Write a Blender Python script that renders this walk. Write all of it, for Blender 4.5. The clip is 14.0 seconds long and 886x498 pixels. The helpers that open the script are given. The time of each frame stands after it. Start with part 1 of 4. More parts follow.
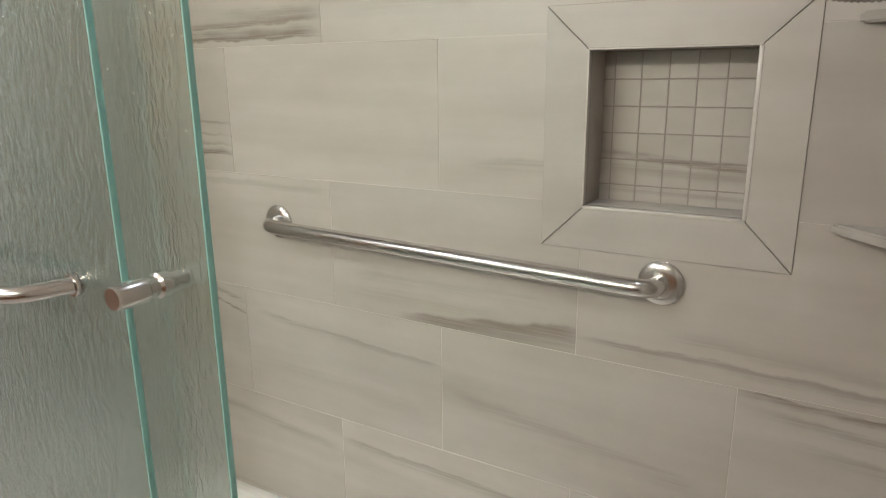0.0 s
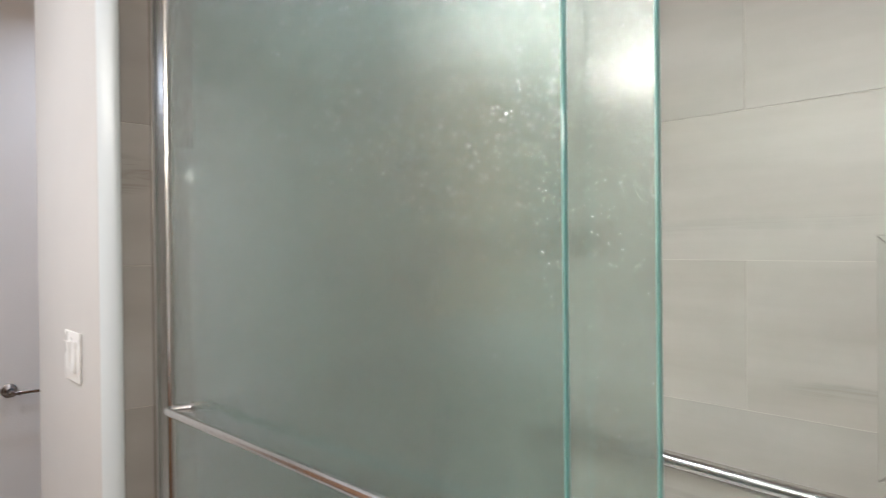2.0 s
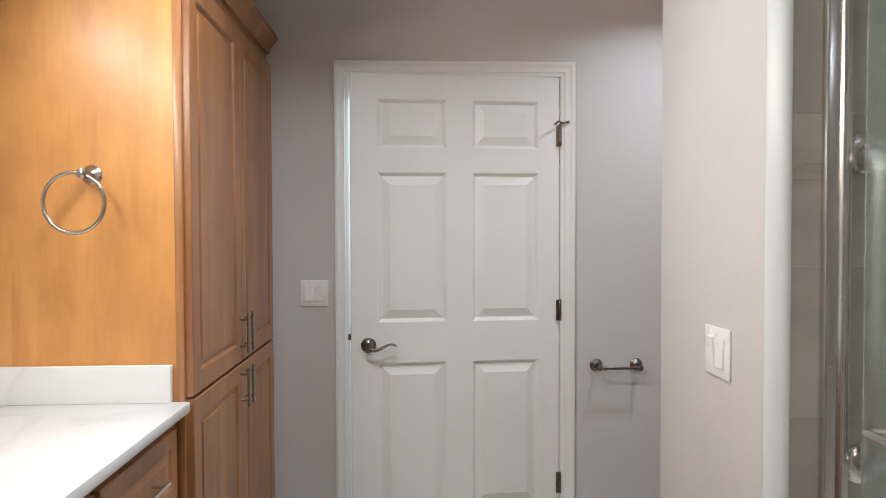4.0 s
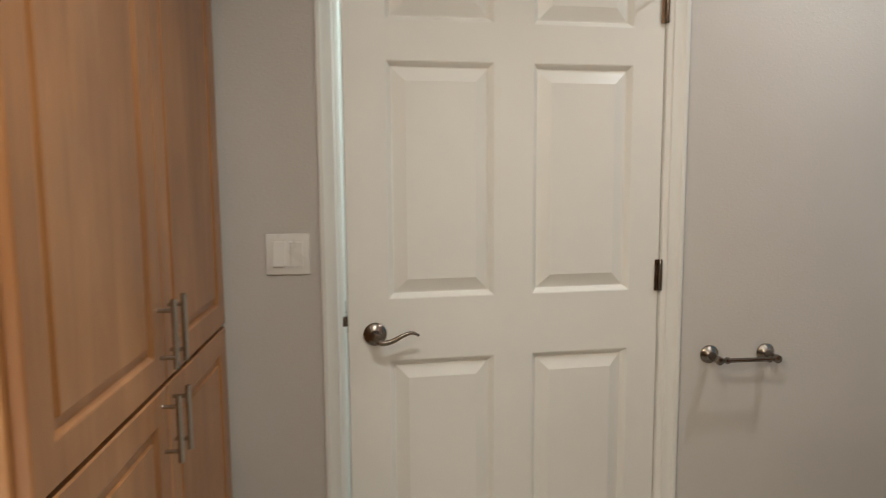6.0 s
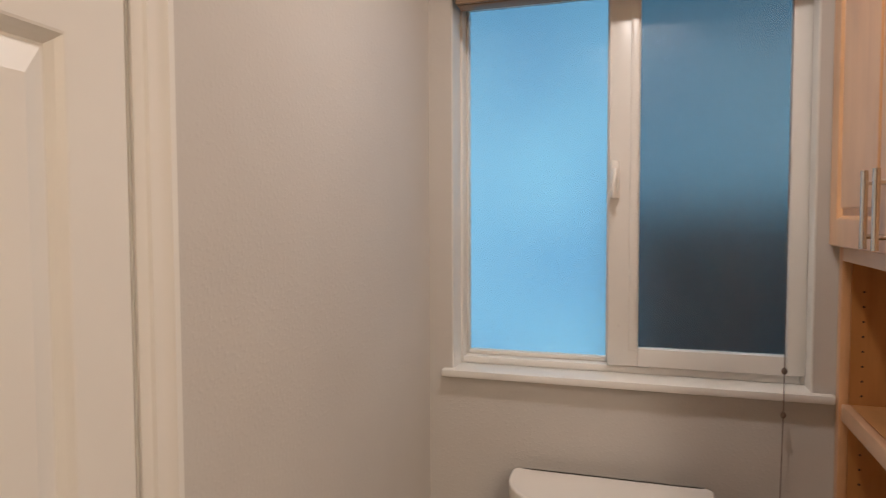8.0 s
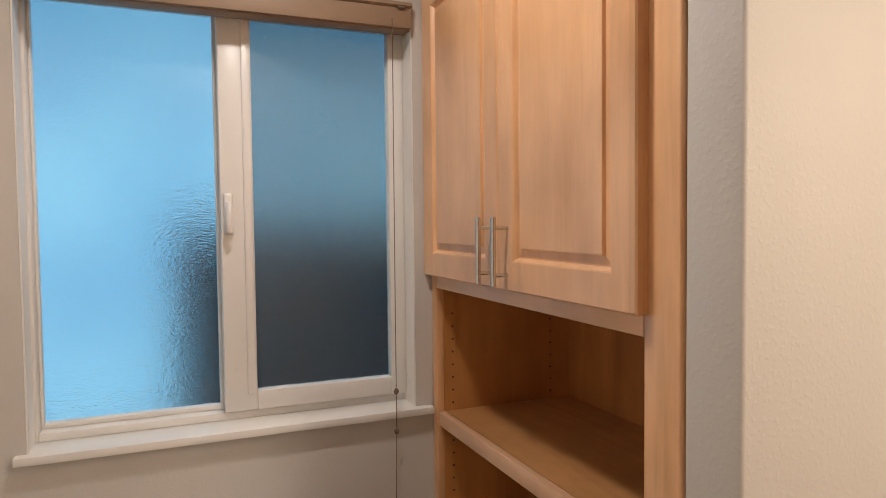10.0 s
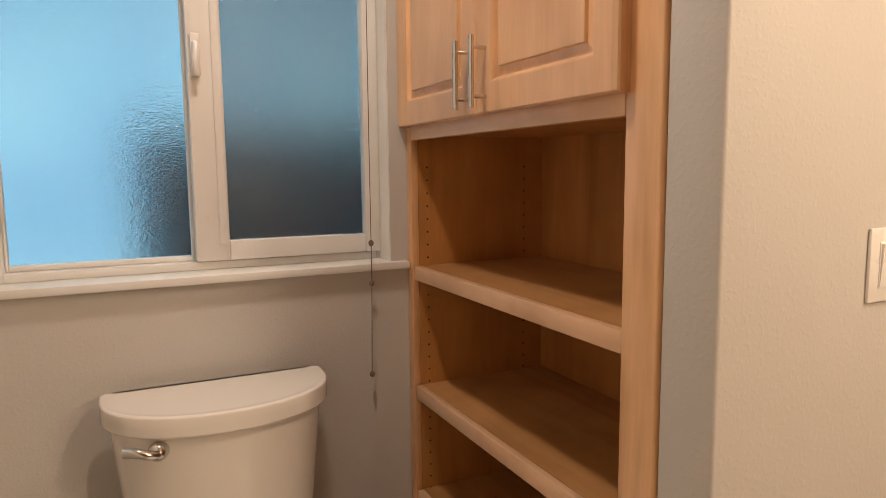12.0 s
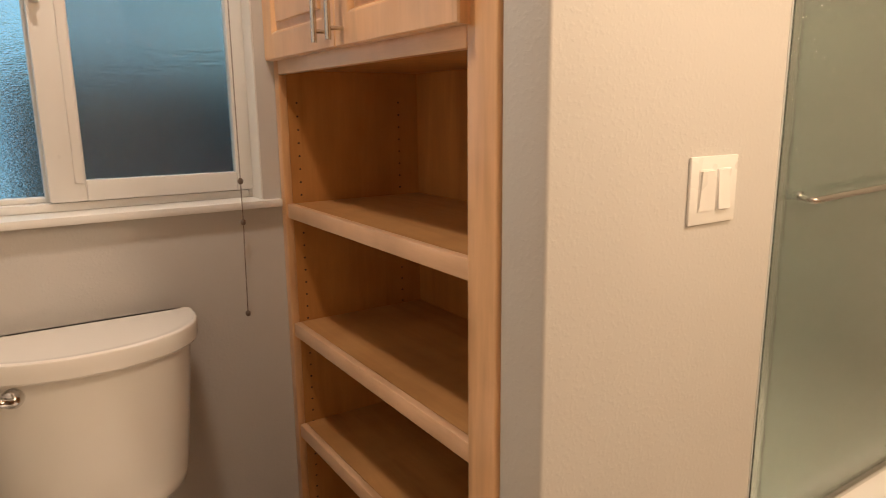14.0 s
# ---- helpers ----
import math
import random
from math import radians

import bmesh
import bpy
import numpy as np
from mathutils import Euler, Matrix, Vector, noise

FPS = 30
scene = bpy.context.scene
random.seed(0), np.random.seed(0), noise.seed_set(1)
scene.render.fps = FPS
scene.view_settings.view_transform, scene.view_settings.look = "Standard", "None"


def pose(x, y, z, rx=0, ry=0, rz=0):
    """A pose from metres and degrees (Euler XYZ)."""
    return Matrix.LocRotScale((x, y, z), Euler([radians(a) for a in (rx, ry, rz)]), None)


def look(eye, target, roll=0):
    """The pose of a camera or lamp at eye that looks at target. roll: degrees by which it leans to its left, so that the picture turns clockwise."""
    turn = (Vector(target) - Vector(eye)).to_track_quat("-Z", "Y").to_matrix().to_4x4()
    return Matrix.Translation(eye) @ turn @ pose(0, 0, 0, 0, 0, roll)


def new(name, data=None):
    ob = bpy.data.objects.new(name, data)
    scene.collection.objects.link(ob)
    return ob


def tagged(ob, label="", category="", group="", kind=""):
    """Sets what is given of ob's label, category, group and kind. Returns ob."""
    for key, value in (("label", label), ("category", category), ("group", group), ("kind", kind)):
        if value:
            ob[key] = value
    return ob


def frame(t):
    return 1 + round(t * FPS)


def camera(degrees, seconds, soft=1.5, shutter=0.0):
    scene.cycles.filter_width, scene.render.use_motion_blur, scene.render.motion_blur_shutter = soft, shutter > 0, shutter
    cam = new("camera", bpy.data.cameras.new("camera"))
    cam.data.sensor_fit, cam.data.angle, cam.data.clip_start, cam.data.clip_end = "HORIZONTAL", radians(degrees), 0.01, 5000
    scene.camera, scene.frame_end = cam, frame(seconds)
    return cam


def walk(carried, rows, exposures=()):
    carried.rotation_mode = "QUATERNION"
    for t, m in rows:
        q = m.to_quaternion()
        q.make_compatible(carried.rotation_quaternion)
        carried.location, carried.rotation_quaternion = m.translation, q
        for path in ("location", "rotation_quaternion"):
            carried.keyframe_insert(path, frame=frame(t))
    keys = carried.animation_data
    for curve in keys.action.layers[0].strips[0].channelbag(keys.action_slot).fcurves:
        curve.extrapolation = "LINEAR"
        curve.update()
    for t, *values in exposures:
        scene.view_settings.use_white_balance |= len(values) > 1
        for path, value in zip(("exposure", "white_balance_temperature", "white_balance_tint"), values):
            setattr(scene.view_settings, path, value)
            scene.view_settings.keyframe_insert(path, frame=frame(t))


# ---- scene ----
cam = camera(67.1, 14.0, soft=0.85, shutter=0.2)
PATH = [
    (0, (0.038, 0.027, 1.264), (-0.951, 1.692, 0.761), -0.6),
    (0.5, (0.028, -0.016, 1.306), (-0.982, 1.659, 0.888), -0.7),
    (1, (0.015, -0.032, 1.343), (-1.074, 1.616, 1.031), -1.1),
    (1.5, (-0.033, -0.072, 1.344), (-1.267, 1.495, 1.199), -1.0),
    (2, (-0.081, -0.145, 1.37), (-1.561, 1.2, 1.357), -0.6),
    (2.5, (-0.156, -0.244, 1.38), (-1.864, 0.796, 1.431), -0.8),
    (3, (-0.203, -0.31, 1.393), (-2.095, 0.335, 1.463), -0.5),
    (3.5, (-0.215, -0.38, 1.406), (-2.196, -0.111, 1.441), -0.2),
    (3.7, (-0.225, -0.406, 1.406), (-2.22, -0.263, 1.413), -0.1),
    (5.8, (-1.156, -0.605, 1.345), (-3.143, -0.549, 1.12), -0.5),
    (6, (-1.289, -0.623, 1.355), (-3.267, -0.429, 1.133), -0.4),
    (6.5, (-1.637, -0.628, 1.374), (-3.514, 0.033, 1.174), -0.3),
    (7, (-1.972, -0.604, 1.403), (-3.581, 0.574, 1.251), -0.3),
    (7.5, (-2.284, -0.552, 1.436), (-3.435, 1.079, 1.306), -0.2),
    (8, (-2.526, -0.467, 1.457), (-3.141, 1.434, 1.358), -0.2),
    (8.5, (-2.679, -0.448, 1.528), (-2.744, 1.549, 1.43), -0.4),
    (9, (-2.75, -0.415, 1.568), (-2.395, 1.551, 1.475), -0.6),
    (9.2, (-2.76, -0.397, 1.584), (-2.284, 1.544, 1.496), -0.6),
    (11.3, (-2.802, -0.354, 1.346), (-1.916, 1.434, 1.21), -0.7),
    (11.5, (-2.806, -0.353, 1.324), (-1.924, 1.434, 1.155), -0.7),
    (12, (-2.81, -0.362, 1.275), (-1.954, 1.43, 1.04), -0.6),
    (12.5, (-2.8, -0.371, 1.245), (-1.963, 1.419, 0.936), -0.6),
    (13, (-2.789, -0.384, 1.239), (-1.938, 1.389, 0.877), -0.7),
    (13.5, (-2.779, -0.41, 1.251), (-1.85, 1.316, 0.853), -0.8),
    (14, (-2.738, -0.428, 1.261), (-1.665, 1.21, 0.853), -0.6),
]
EXPOSURES = [
    (0.0, 0.2, 5320, 10), (2.0, 0.18, 5020, 10), (3.0, 0.12, 5120, 10), (3.7, 0.08, 5120, 9), (6.0, -0.12, 5850, 5), (6.6, -0.16, 6000, 4), (7.0, -0.27, 6500, 7), (7.5, -0.35, 6750, 17),
    (8.2, -0.15, 6700, 17), (9.0, -0.08, 6600, 16), (11.5, 0.04, 7350, 18), (12.5, 0.1, 7800, 20), (14.0, 0.2, 7900, 18),
]
walk(cam, [(t, look(eye, target, roll)) for t, eye, target, roll in PATH], EXPOSURES)

# ---- light ----
world = bpy.data.worlds.new("world")
scene.world = world
world.use_nodes = True
wn, wl = world.node_tree.nodes, world.node_tree.links
sky = wn.new("ShaderNodeTexSky")
sky.sky_type, sky.sun_disc = "NISHITA", False
sky.sun_elevation, sky.sun_rotation = radians(40), radians(200)
wl.new(sky.outputs[0], wn["Background"].inputs[0])
wn["Background"].inputs[1].default_value = 0.15


def lamp(name, kind, power, colour, m, size=0.1, spread=radians(155), height=0.0):
    data = bpy.data.lights.new(name, kind)
    data.energy, data.color = power, colour
    if kind == "AREA":
        data.shape, data.size, data.spread = "DISK", size, spread
        if height:
            data.shape, data.size_y = "RECTANGLE", height
    if kind == "SUN":
        data.angle = size
    ob = new(name, data)
    ob.matrix_world = m
    return ob


WARM, SOFT = (1.0, 0.80, 0.555), (1.0, 0.95, 0.89)
lamp("sun", "SUN", 0.5, (1, 0.95, 0.88), pose(0, 0, 6, 58, 0, -20), radians(10))
alcove_lamp = lamp("alcove_lamp", "AREA", 7.0, SOFT, pose(-2.58, 0.70, 2.425), 0.13)
shower_lamp = lamp("shower_lamp", "AREA", 1.3, SOFT, pose(-0.1, 0.72, 2.425), 0.13)
room_lamp = lamp("room_lamp", "AREA", 14, (1.0, 0.89, 0.76), pose(-1.8, -0.6, 2.425), 0.14)
hall_lamp = lamp("hall_lamp", "AREA", 22, (0.9, 1.0, 0.95), pose(-3.7, -0.4, 2.4), 0.2)
vanity_lamp = lamp("vanity_lamp", "AREA", 26, WARM, look((-0.9, -1.5, 2.05), (-0.9, 0.3, 1.2)), 1.5, radians(180), 0.12)


# ---- materials ----
def material(name, colour, rough=0.5, metal=0.0):
    mat = bpy.data.materials.new(name)
    mat.use_nodes = True
    b = mat.node_tree.nodes["Principled BSDF"]
    b.inputs["Base Color"].default_value = (*colour, 1)
    b.inputs["Roughness"].default_value = rough
    b.inputs["Metallic"].default_value = metal
    return mat, mat.node_tree.nodes, mat.node_tree.links, b


def coords(n, l, scale=(1, 1, 1), jitter=False):
    """Object coordinates, stretched; jitter moves them by the piece's random number."""
    tc, mp = n.new("ShaderNodeTexCoord"), n.new("ShaderNodeMapping")
    mp.inputs["Scale"].default_value = scale
    if jitter:
        info, add, mul = n.new("ShaderNodeObjectInfo"), n.new("ShaderNodeVectorMath"), n.new("ShaderNodeVectorMath")
        mul.operation = "SCALE"
        mul.inputs[0].default_value = (7.3, 5.1, 9.7)
        l.new(info.outputs["Random"], mul.inputs["Scale"])
        l.new(tc.outputs["Object"], add.inputs[0])
        l.new(mul.outputs[0], add.inputs[1])
        l.new(add.outputs[0], mp.inputs[0])
    else:
        l.new(tc.outputs["Object"], mp.inputs[0])
    return mp.outputs[0]


def noise_tex(n, l, vec, scale, detail=3.0, rough=0.55, distortion=0.0):
    t = n.new("ShaderNodeTexNoise")
    t.inputs["Scale"].default_value, t.inputs["Detail"].default_value = scale, detail
    t.inputs["Roughness"].default_value, t.inputs["Distortion"].default_value = rough, distortion
    l.new(vec, t.inputs["Vector"])
    return t.outputs[0]


def ramp(n, l, fac, stops):
    r = n.new("ShaderNodeValToRGB")
    while len(r.color_ramp.elements) < len(stops):
        r.color_ramp.elements.new(0.5)
    for e, (p, c) in zip(r.color_ramp.elements, stops):
        e.position, e.color = p, (*c, 1)
    l.new(fac, r.inputs[0])
    return r.outputs[0]


def mix(n, l, fac, a, b, blend="MIX"):
    m = n.new("ShaderNodeMix")
    m.data_type, m.blend_type = "RGBA", blend
    for sock, v in ((m.inputs[0], fac), (m.inputs[6], a), (m.inputs[7], b)):
        if isinstance(v, (int, float)):
            sock.default_value = v
        elif isinstance(v, tuple):
            sock.default_value = (*v, 1)
        else:
            l.new(v, sock)
    return m.outputs[2]


def bump(n, l, b, height, strength, distance):
    k = n.new("ShaderNodeBump")
    k.inputs["Strength"].default_value, k.inputs["Distance"].default_value = strength, distance
    l.new(height, k.inputs["Height"])
    l.new(k.outputs[0], b.inputs["Normal"])


def spread(n, l, fac, lo, hi, sock):
    m = n.new("ShaderNodeMapRange")
    m.inputs["To Min"].default_value, m.inputs["To Max"].default_value = lo, hi
    l.new(fac, m.inputs["Value"])
    l.new(m.outputs[0], sock)


def paint(name, colour, rough, texture=0.0, size=120.0, depth=0.002):
    """Rolled or sprayed paint: faint blotches, and an orange-peel relief."""
    mat, n, l, b = material(name, colour, rough)
    v = coords(n, l)
    big = noise_tex(n, l, v, 2.3, 4)
    dark = tuple(c * 0.94 for c in colour)
    l.new(ramp(n, l, big, [(0.3, dark), (0.7, colour)]), b.inputs["Base Color"])
    if texture:
        peel = ramp(n, l, noise_tex(n, l, v, size, 2, 0.5), [(0.5, (0, 0, 0)), (0.72, (1, 1, 1))])
        bump(n, l, b, peel, texture, depth)
    spread(n, l, noise_tex(n, l, v, 9, 3), rough - 0.06, rough + 0.06, b.inputs["Roughness"])
    return mat


def maple(name, light, dark, rough=0.38, scale=(14, 14, 1.3), staves=0.0):
    """Clear-coated maple with the grain along one axis; staves: glued boards to the metre."""
    mat, n, l, b = material(name, light, rough)
    v = coords(n, l, scale, True)
    fine = coords(n, l, tuple(s * 7 for s in scale), True)
    wide = noise_tex(n, l, v, 1.0, 4, 0.6, 0.7)
    grain = noise_tex(n, l, fine, 1.4, 5, 0.7)
    mid = tuple((p + q) / 2 for p, q in zip(light, dark))
    base = ramp(n, l, wide, [(0.3, dark), (0.5, mid), (0.68, light)])
    lines = ramp(n, l, grain, [(0.3, (0.8, 0.76, 0.7)), (0.6, (1, 1, 1))])
    cloud = ramp(n, l, noise_tex(n, l, coords(n, l, (3, 3, 2), True), 1.6, 3), [(0.32, (0.78, 0.73, 0.68)), (0.5, (0.95, 0.94, 0.92)), (0.66, (1.06, 1.06, 1.06))])
    wood = mix(n, l, 0.9, mix(n, l, 0.32, base, lines, "MULTIPLY"), cloud, "MULTIPLY")
    fleck = noise_tex(n, l, coords(n, l, tuple(s * 0.75 for s in scale), True), 1.3, 3, 0.5, 0.4)
    wood = mix(n, l, 0.8, wood, ramp(n, l, fleck, [(0.60, (1, 1, 1)), (0.70, (0.80, 0.74, 0.68))]), "MULTIPLY")
    l.new(wood, b.inputs["Base Color"])
    if staves:
        sep, add, mul, flr, rnd = n.new("ShaderNodeSeparateXYZ"), n.new("ShaderNodeMath"), n.new("ShaderNodeMath"), n.new("ShaderNodeMath"), n.new("ShaderNodeTexWhiteNoise")
        l.new(coords(n, l, (1, 1, 1), True), sep.inputs[0])
        l.new(sep.outputs[0], add.inputs[0])
        l.new(sep.outputs[1], add.inputs[1])
        mul.operation, flr.operation, rnd.noise_dimensions = "MULTIPLY", "FLOOR", "1D"
        mul.inputs[1].default_value = staves
        l.new(add.outputs[0], mul.inputs[0])
        l.new(mul.outputs[0], flr.inputs[0])
        l.new(flr.outputs[0], rnd.inputs["W"])
        tone = ramp(n, l, rnd.outputs["Value"], [(0.0, (0.86, 0.82, 0.78)), (0.6, (0.98, 0.97, 0.96)), (1.0, (1.05, 1.06, 1.07))])
        l.new(mix(n, l, 1.0, wood, tone, "MULTIPLY"), b.inputs["Base Color"])
    bump(n, l, b, grain, 0.06, 0.001)
    spread(n, l, grain, rough - 0.07, rough + 0.08, b.inputs["Roughness"])
    b.inputs["Coat Weight"].default_value = 0.25
    b.inputs["Coat Roughness"].default_value = 0.25
    return mat


def metal(name, colour, rough):
    """Satin metal, with faint brushed variation."""
    mat, n, l, b = material(name, colour, rough, 1.0)
    spread(n, l, noise_tex(n, l, coords(n, l, (6, 6, 6)), 3, 2), rough - 0.03, rough + 0.04, b.inputs["Roughness"])
    return mat


def stone_tile(name, streaks=True):
    """Vein-cut porcelain: faint horizontal bands and, on some pieces, darker veins."""
    mat, n, l, b = material(name, (0.46, 0.43, 0.385), 0.36)
    bands = noise_tex(n, l, coords(n, l, (0.7, 0.7, 7), True), 1.5, 4, 0.5, 0.3)
    base = ramp(n, l, bands, [(0.25, (0.395, 0.365, 0.322)), (0.5, (0.44, 0.412, 0.37)), (0.75, (0.48, 0.455, 0.415))])
    info = n.new("ShaderNodeObjectInfo")
    tone = ramp(n, l, info.outputs["Random"], [(0.0, (0.90, 0.89, 0.88)), (0.5, (0.98, 0.98, 0.98)), (1.0, (1.05, 1.05, 1.05))])
    base = mix(n, l, 1.0, base, tone, "MULTIPLY")
    cloud = noise_tex(n, l, coords(n, l, (6, 6, 9), True), 1.0, 5, 0.6)
    base = mix(n, l, 0.5, base, ramp(n, l, cloud, [(0.35, (0.93, 0.925, 0.92)), (0.65, (1.03, 1.03, 1.03))]), "MULTIPLY")
    if streaks:
        vein = noise_tex(n, l, coords(n, l, (1.1, 1.1, 17), True), 1.4, 7, 0.6, 0.8)
        mask = noise_tex(n, l, coords(n, l, (1.0, 1.0, 5.5), True), 1.5, 2, 0.5)
        hit = ramp(n, l, vein, [(0.47, (0.15, 0.15, 0.15)), (0.52, (1, 1, 1)), (0.56, (0.25, 0.25, 0.25)), (0.62, (0.8, 0.8, 0.8)), (0.66, (0.2, 0.2, 0.2))])
        where = ramp(n, l, mask, [(0.625, (0, 0, 0)), (0.70, (0.95, 0.95, 0.95))])
        base = mix(n, l, mix(n, l, 1.0, hit, where, "MULTIPLY"), base, (0.25, 0.215, 0.17))
    l.new(base, b.inputs["Base Color"])
    bump(n, l, b, noise_tex(n, l, coords(n, l), 55, 4), 0.05, 0.002)
    spread(n, l, cloud, 0.28, 0.42, b.inputs["Roughness"])
    return mat


def veined_tile(name, veins, tone=1.0, laid=False):
    """One printed tile face. veins: (x0, z0, x1, z1, dark above, dark below, strength), from the tile's middle, or in the room where the print runs on over laid pieces."""
    mat, n, l, b = material(name, (0.45, 0.42, 0.375), 0.34)

    def calc(op, a, c=0.0):
        m = n.new("ShaderNodeMath")
        m.operation = op
        for sock, v in zip(m.inputs, (a, c)):
            if isinstance(v, (int, float)):
                sock.default_value = v
            else:
                l.new(v, sock)
        return m.outputs[0]

    def ease(v, lo, hi, t0=0.0, t1=1.0):
        m = n.new("ShaderNodeMapRange")
        m.interpolation_type = "SMOOTHSTEP"
        for k, q in zip(("From Min", "From Max", "To Min", "To Max"), (lo, hi, t0, t1)):
            m.inputs[k].default_value = q
        l.new(v, m.inputs["Value"])
        return m.outputs[0]

    bands = noise_tex(n, l, coords(n, l, (0.9, 0.9, 9), True), 1.5, 4, 0.5, 0.3)
    lo, mid, hi = ((0.405, 0.372, 0.325), (0.442, 0.412, 0.368), (0.476, 0.45, 0.408))
    base = ramp(n, l, bands, [(0.28, tuple(c * tone for c in lo)), (0.5, tuple(c * tone for c in mid)), (0.72, tuple(c * tone for c in hi))])
    cloud = noise_tex(n, l, coords(n, l, (5, 5, 8), True), 1.0, 5, 0.6)
    base = mix(n, l, 0.6, base, ramp(n, l, cloud, [(0.35, (0.93, 0.925, 0.92)), (0.65, (1.03, 1.03, 1.03))]), "MULTIPLY")
    sep = n.new("ShaderNodeSeparateXYZ")
    if laid:
        l.new(n.new("ShaderNodeNewGeometry").outputs["Position"], sep.inputs[0])
    else:
        l.new(n.new("ShaderNodeTexCoord").outputs["Object"], sep.inputs[0])
    wave = noise_tex(n, l, coords(n, l, (5, 5, 5)), 1.6, 5, 0.6)
    streak = noise_tex(n, l, coords(n, l, (3.5, 3.5, 150)), 1.0, 5, 0.6, 0.5)
    for x0, z0, x1, z1, up, down, power in veins:
        line = calc("MULTIPLY_ADD", sep.outputs[0], (z1 - z0) / (x1 - x0))
        line.node.inputs[2].default_value = z0 - x0 * (z1 - z0) / (x1 - x0)
        line = calc("ADD", line, calc("MULTIPLY", calc("SUBTRACT", wave, 0.5), 0.03))
        d = calc("SUBTRACT", sep.outputs[2], line)
        m = calc("MULTIPLY", ease(d, -down, 0.0), ease(d, 0.0, up, 1.0, 0.0))
        m = calc("MULTIPLY", m, calc("MULTIPLY", ease(sep.outputs[0], x0 - 0.02, x0 + 0.09), ease(sep.outputs[0], x1 - 0.06, x1 + 0.02, 1.0, 0.0)))
        m = calc("MULTIPLY", calc("MULTIPLY", m, ease(streak, 0.35, 0.56, 0.4, 1.15)), power)
        base = mix(n, l, m, base, (0.20, 0.172, 0.137))
    l.new(base, b.inputs["Base Color"])
    bump(n, l, b, noise_tex(n, l, coords(n, l), 55, 4), 0.05, 0.002)
    spread(n, l, cloud, 0.27, 0.40, b.inputs["Roughness"])
    return mat


def glass(name, colour, rough, scale, coarse, distance, drops, drop_depth, gloss=1.0, ior=1.45):
    """Textured glass: a frosted body with a fine relief over a coarser one, and a glossy skin of drops that glints."""
    mat, n, l, b = material(name, colour, rough)
    b.inputs["Transmission Weight"].default_value = 1.0
    b.inputs["IOR"].default_value = ior
    fine = noise_tex(n, l, coords(n, l, scale), 1.0, 1.5, 0.5, 0.6)
    wide = noise_tex(n, l, coords(n, l, coarse), 1.0, 1.0, 0.5, 0.3)
    add = n.new("ShaderNodeMath")
    add.operation = "ADD"
    l.new(fine, add.inputs[0])
    l.new(wide, add.inputs[1])
    bump(n, l, b, add.outputs[0], 1.0, distance)
    skin = n.new("ShaderNodeBump")
    skin.inputs["Strength"].default_value, skin.inputs["Distance"].default_value = 1.0, drop_depth
    l.new(noise_tex(n, l, coords(n, l, drops), 1.0, 2.0, 0.5, 0.4), skin.inputs["Height"])
    l.new(skin.outputs[0], b.inputs["Coat Normal"])
    b.inputs["Coat Weight"].default_value, b.inputs["Coat Roughness"].default_value = gloss, 0.05
    return mat


WALL = paint("greige wall paint", (0.585, 0.56, 0.525), 0.5, 0.2, 120, 0.0014)
CEIL = paint("ceiling paint", (0.64, 0.615, 0.58), 0.7, 0.2, 90, 0.003)
WHITE = paint("white satin paint", (0.80, 0.785, 0.745), 0.36, 0.04, 300, 0.0006)
VINYL = paint("white vinyl", (0.80, 0.78, 0.74), 0.3)
PLASTIC = paint("white plastic", (0.82, 0.80, 0.76), 0.28)
STRIP = paint("pale edge trim", (0.66, 0.69, 0.69), 0.3)
MAPLE = maple("maple", (0.84, 0.505, 0.275), (0.75, 0.415, 0.20), staves=11.0)
MAPLE_PALE = maple("pale maple lipping", (0.82, 0.53, 0.34), (0.74, 0.455, 0.275), 0.4, (14, 1.3, 14))
# same maple, base colours darkened for the shade inside the linen cabinet
MAPLE_IN_SHADED = maple("shaded maple inside", (0.60, 0.275, 0.092), (0.49, 0.21, 0.063), 0.42)
MAPLE_SHADED = maple("shaded maple shelf", (0.56, 0.295, 0.12), (0.46, 0.225, 0.08), 0.42, (14, 1.3, 14))
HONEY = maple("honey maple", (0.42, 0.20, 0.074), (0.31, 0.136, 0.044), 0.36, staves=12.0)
for wood in (MAPLE, MAPLE_PALE):
    wood.node_tree.nodes["Principled BSDF"].inputs["Coat Weight"].default_value = 0.75
    wood.node_tree.nodes["Principled BSDF"].inputs["Coat Roughness"].default_value = 0.32
# orange side maple, its base colour brightened for the vanity light falling on it
PANEL_LIT = maple("lit orange maple panel", (0.72, 0.355, 0.095), (0.66, 0.315, 0.08), 0.42, (9, 9, 1.1))
PANEL_LIT.node_tree.nodes["Principled BSDF"].inputs["Coat Weight"].default_value = 0.2
STEEL = metal("brushed steel", (0.66, 0.645, 0.62), 0.23)
NICKEL = metal("satin nickel", (0.44, 0.415, 0.38), 0.25)
CHROME = metal("chrome", (0.66, 0.65, 0.63), 0.1)
BRONZE = metal("satin dark nickel", (0.225, 0.19, 0.16), 0.25)
TILE = stone_tile("vein cut tile")
TILE_PLAIN = stone_tile("plain tile", False)
MOSAIC = veined_tile("mosaic tile", [(-0.37, 1.122, -0.06, 1.098, 0.012, 0.008, 0.75), (-0.37, 1.10, -0.06, 1.085, 0.012, 0.02, 0.4), (-0.37, 1.058, -0.06, 1.05, 0.01, 0.01, 0.4)], 0.97, True)
GROUT = paint("grout", (0.57, 0.535, 0.48), 0.85, 0.3, 400, 0.001)
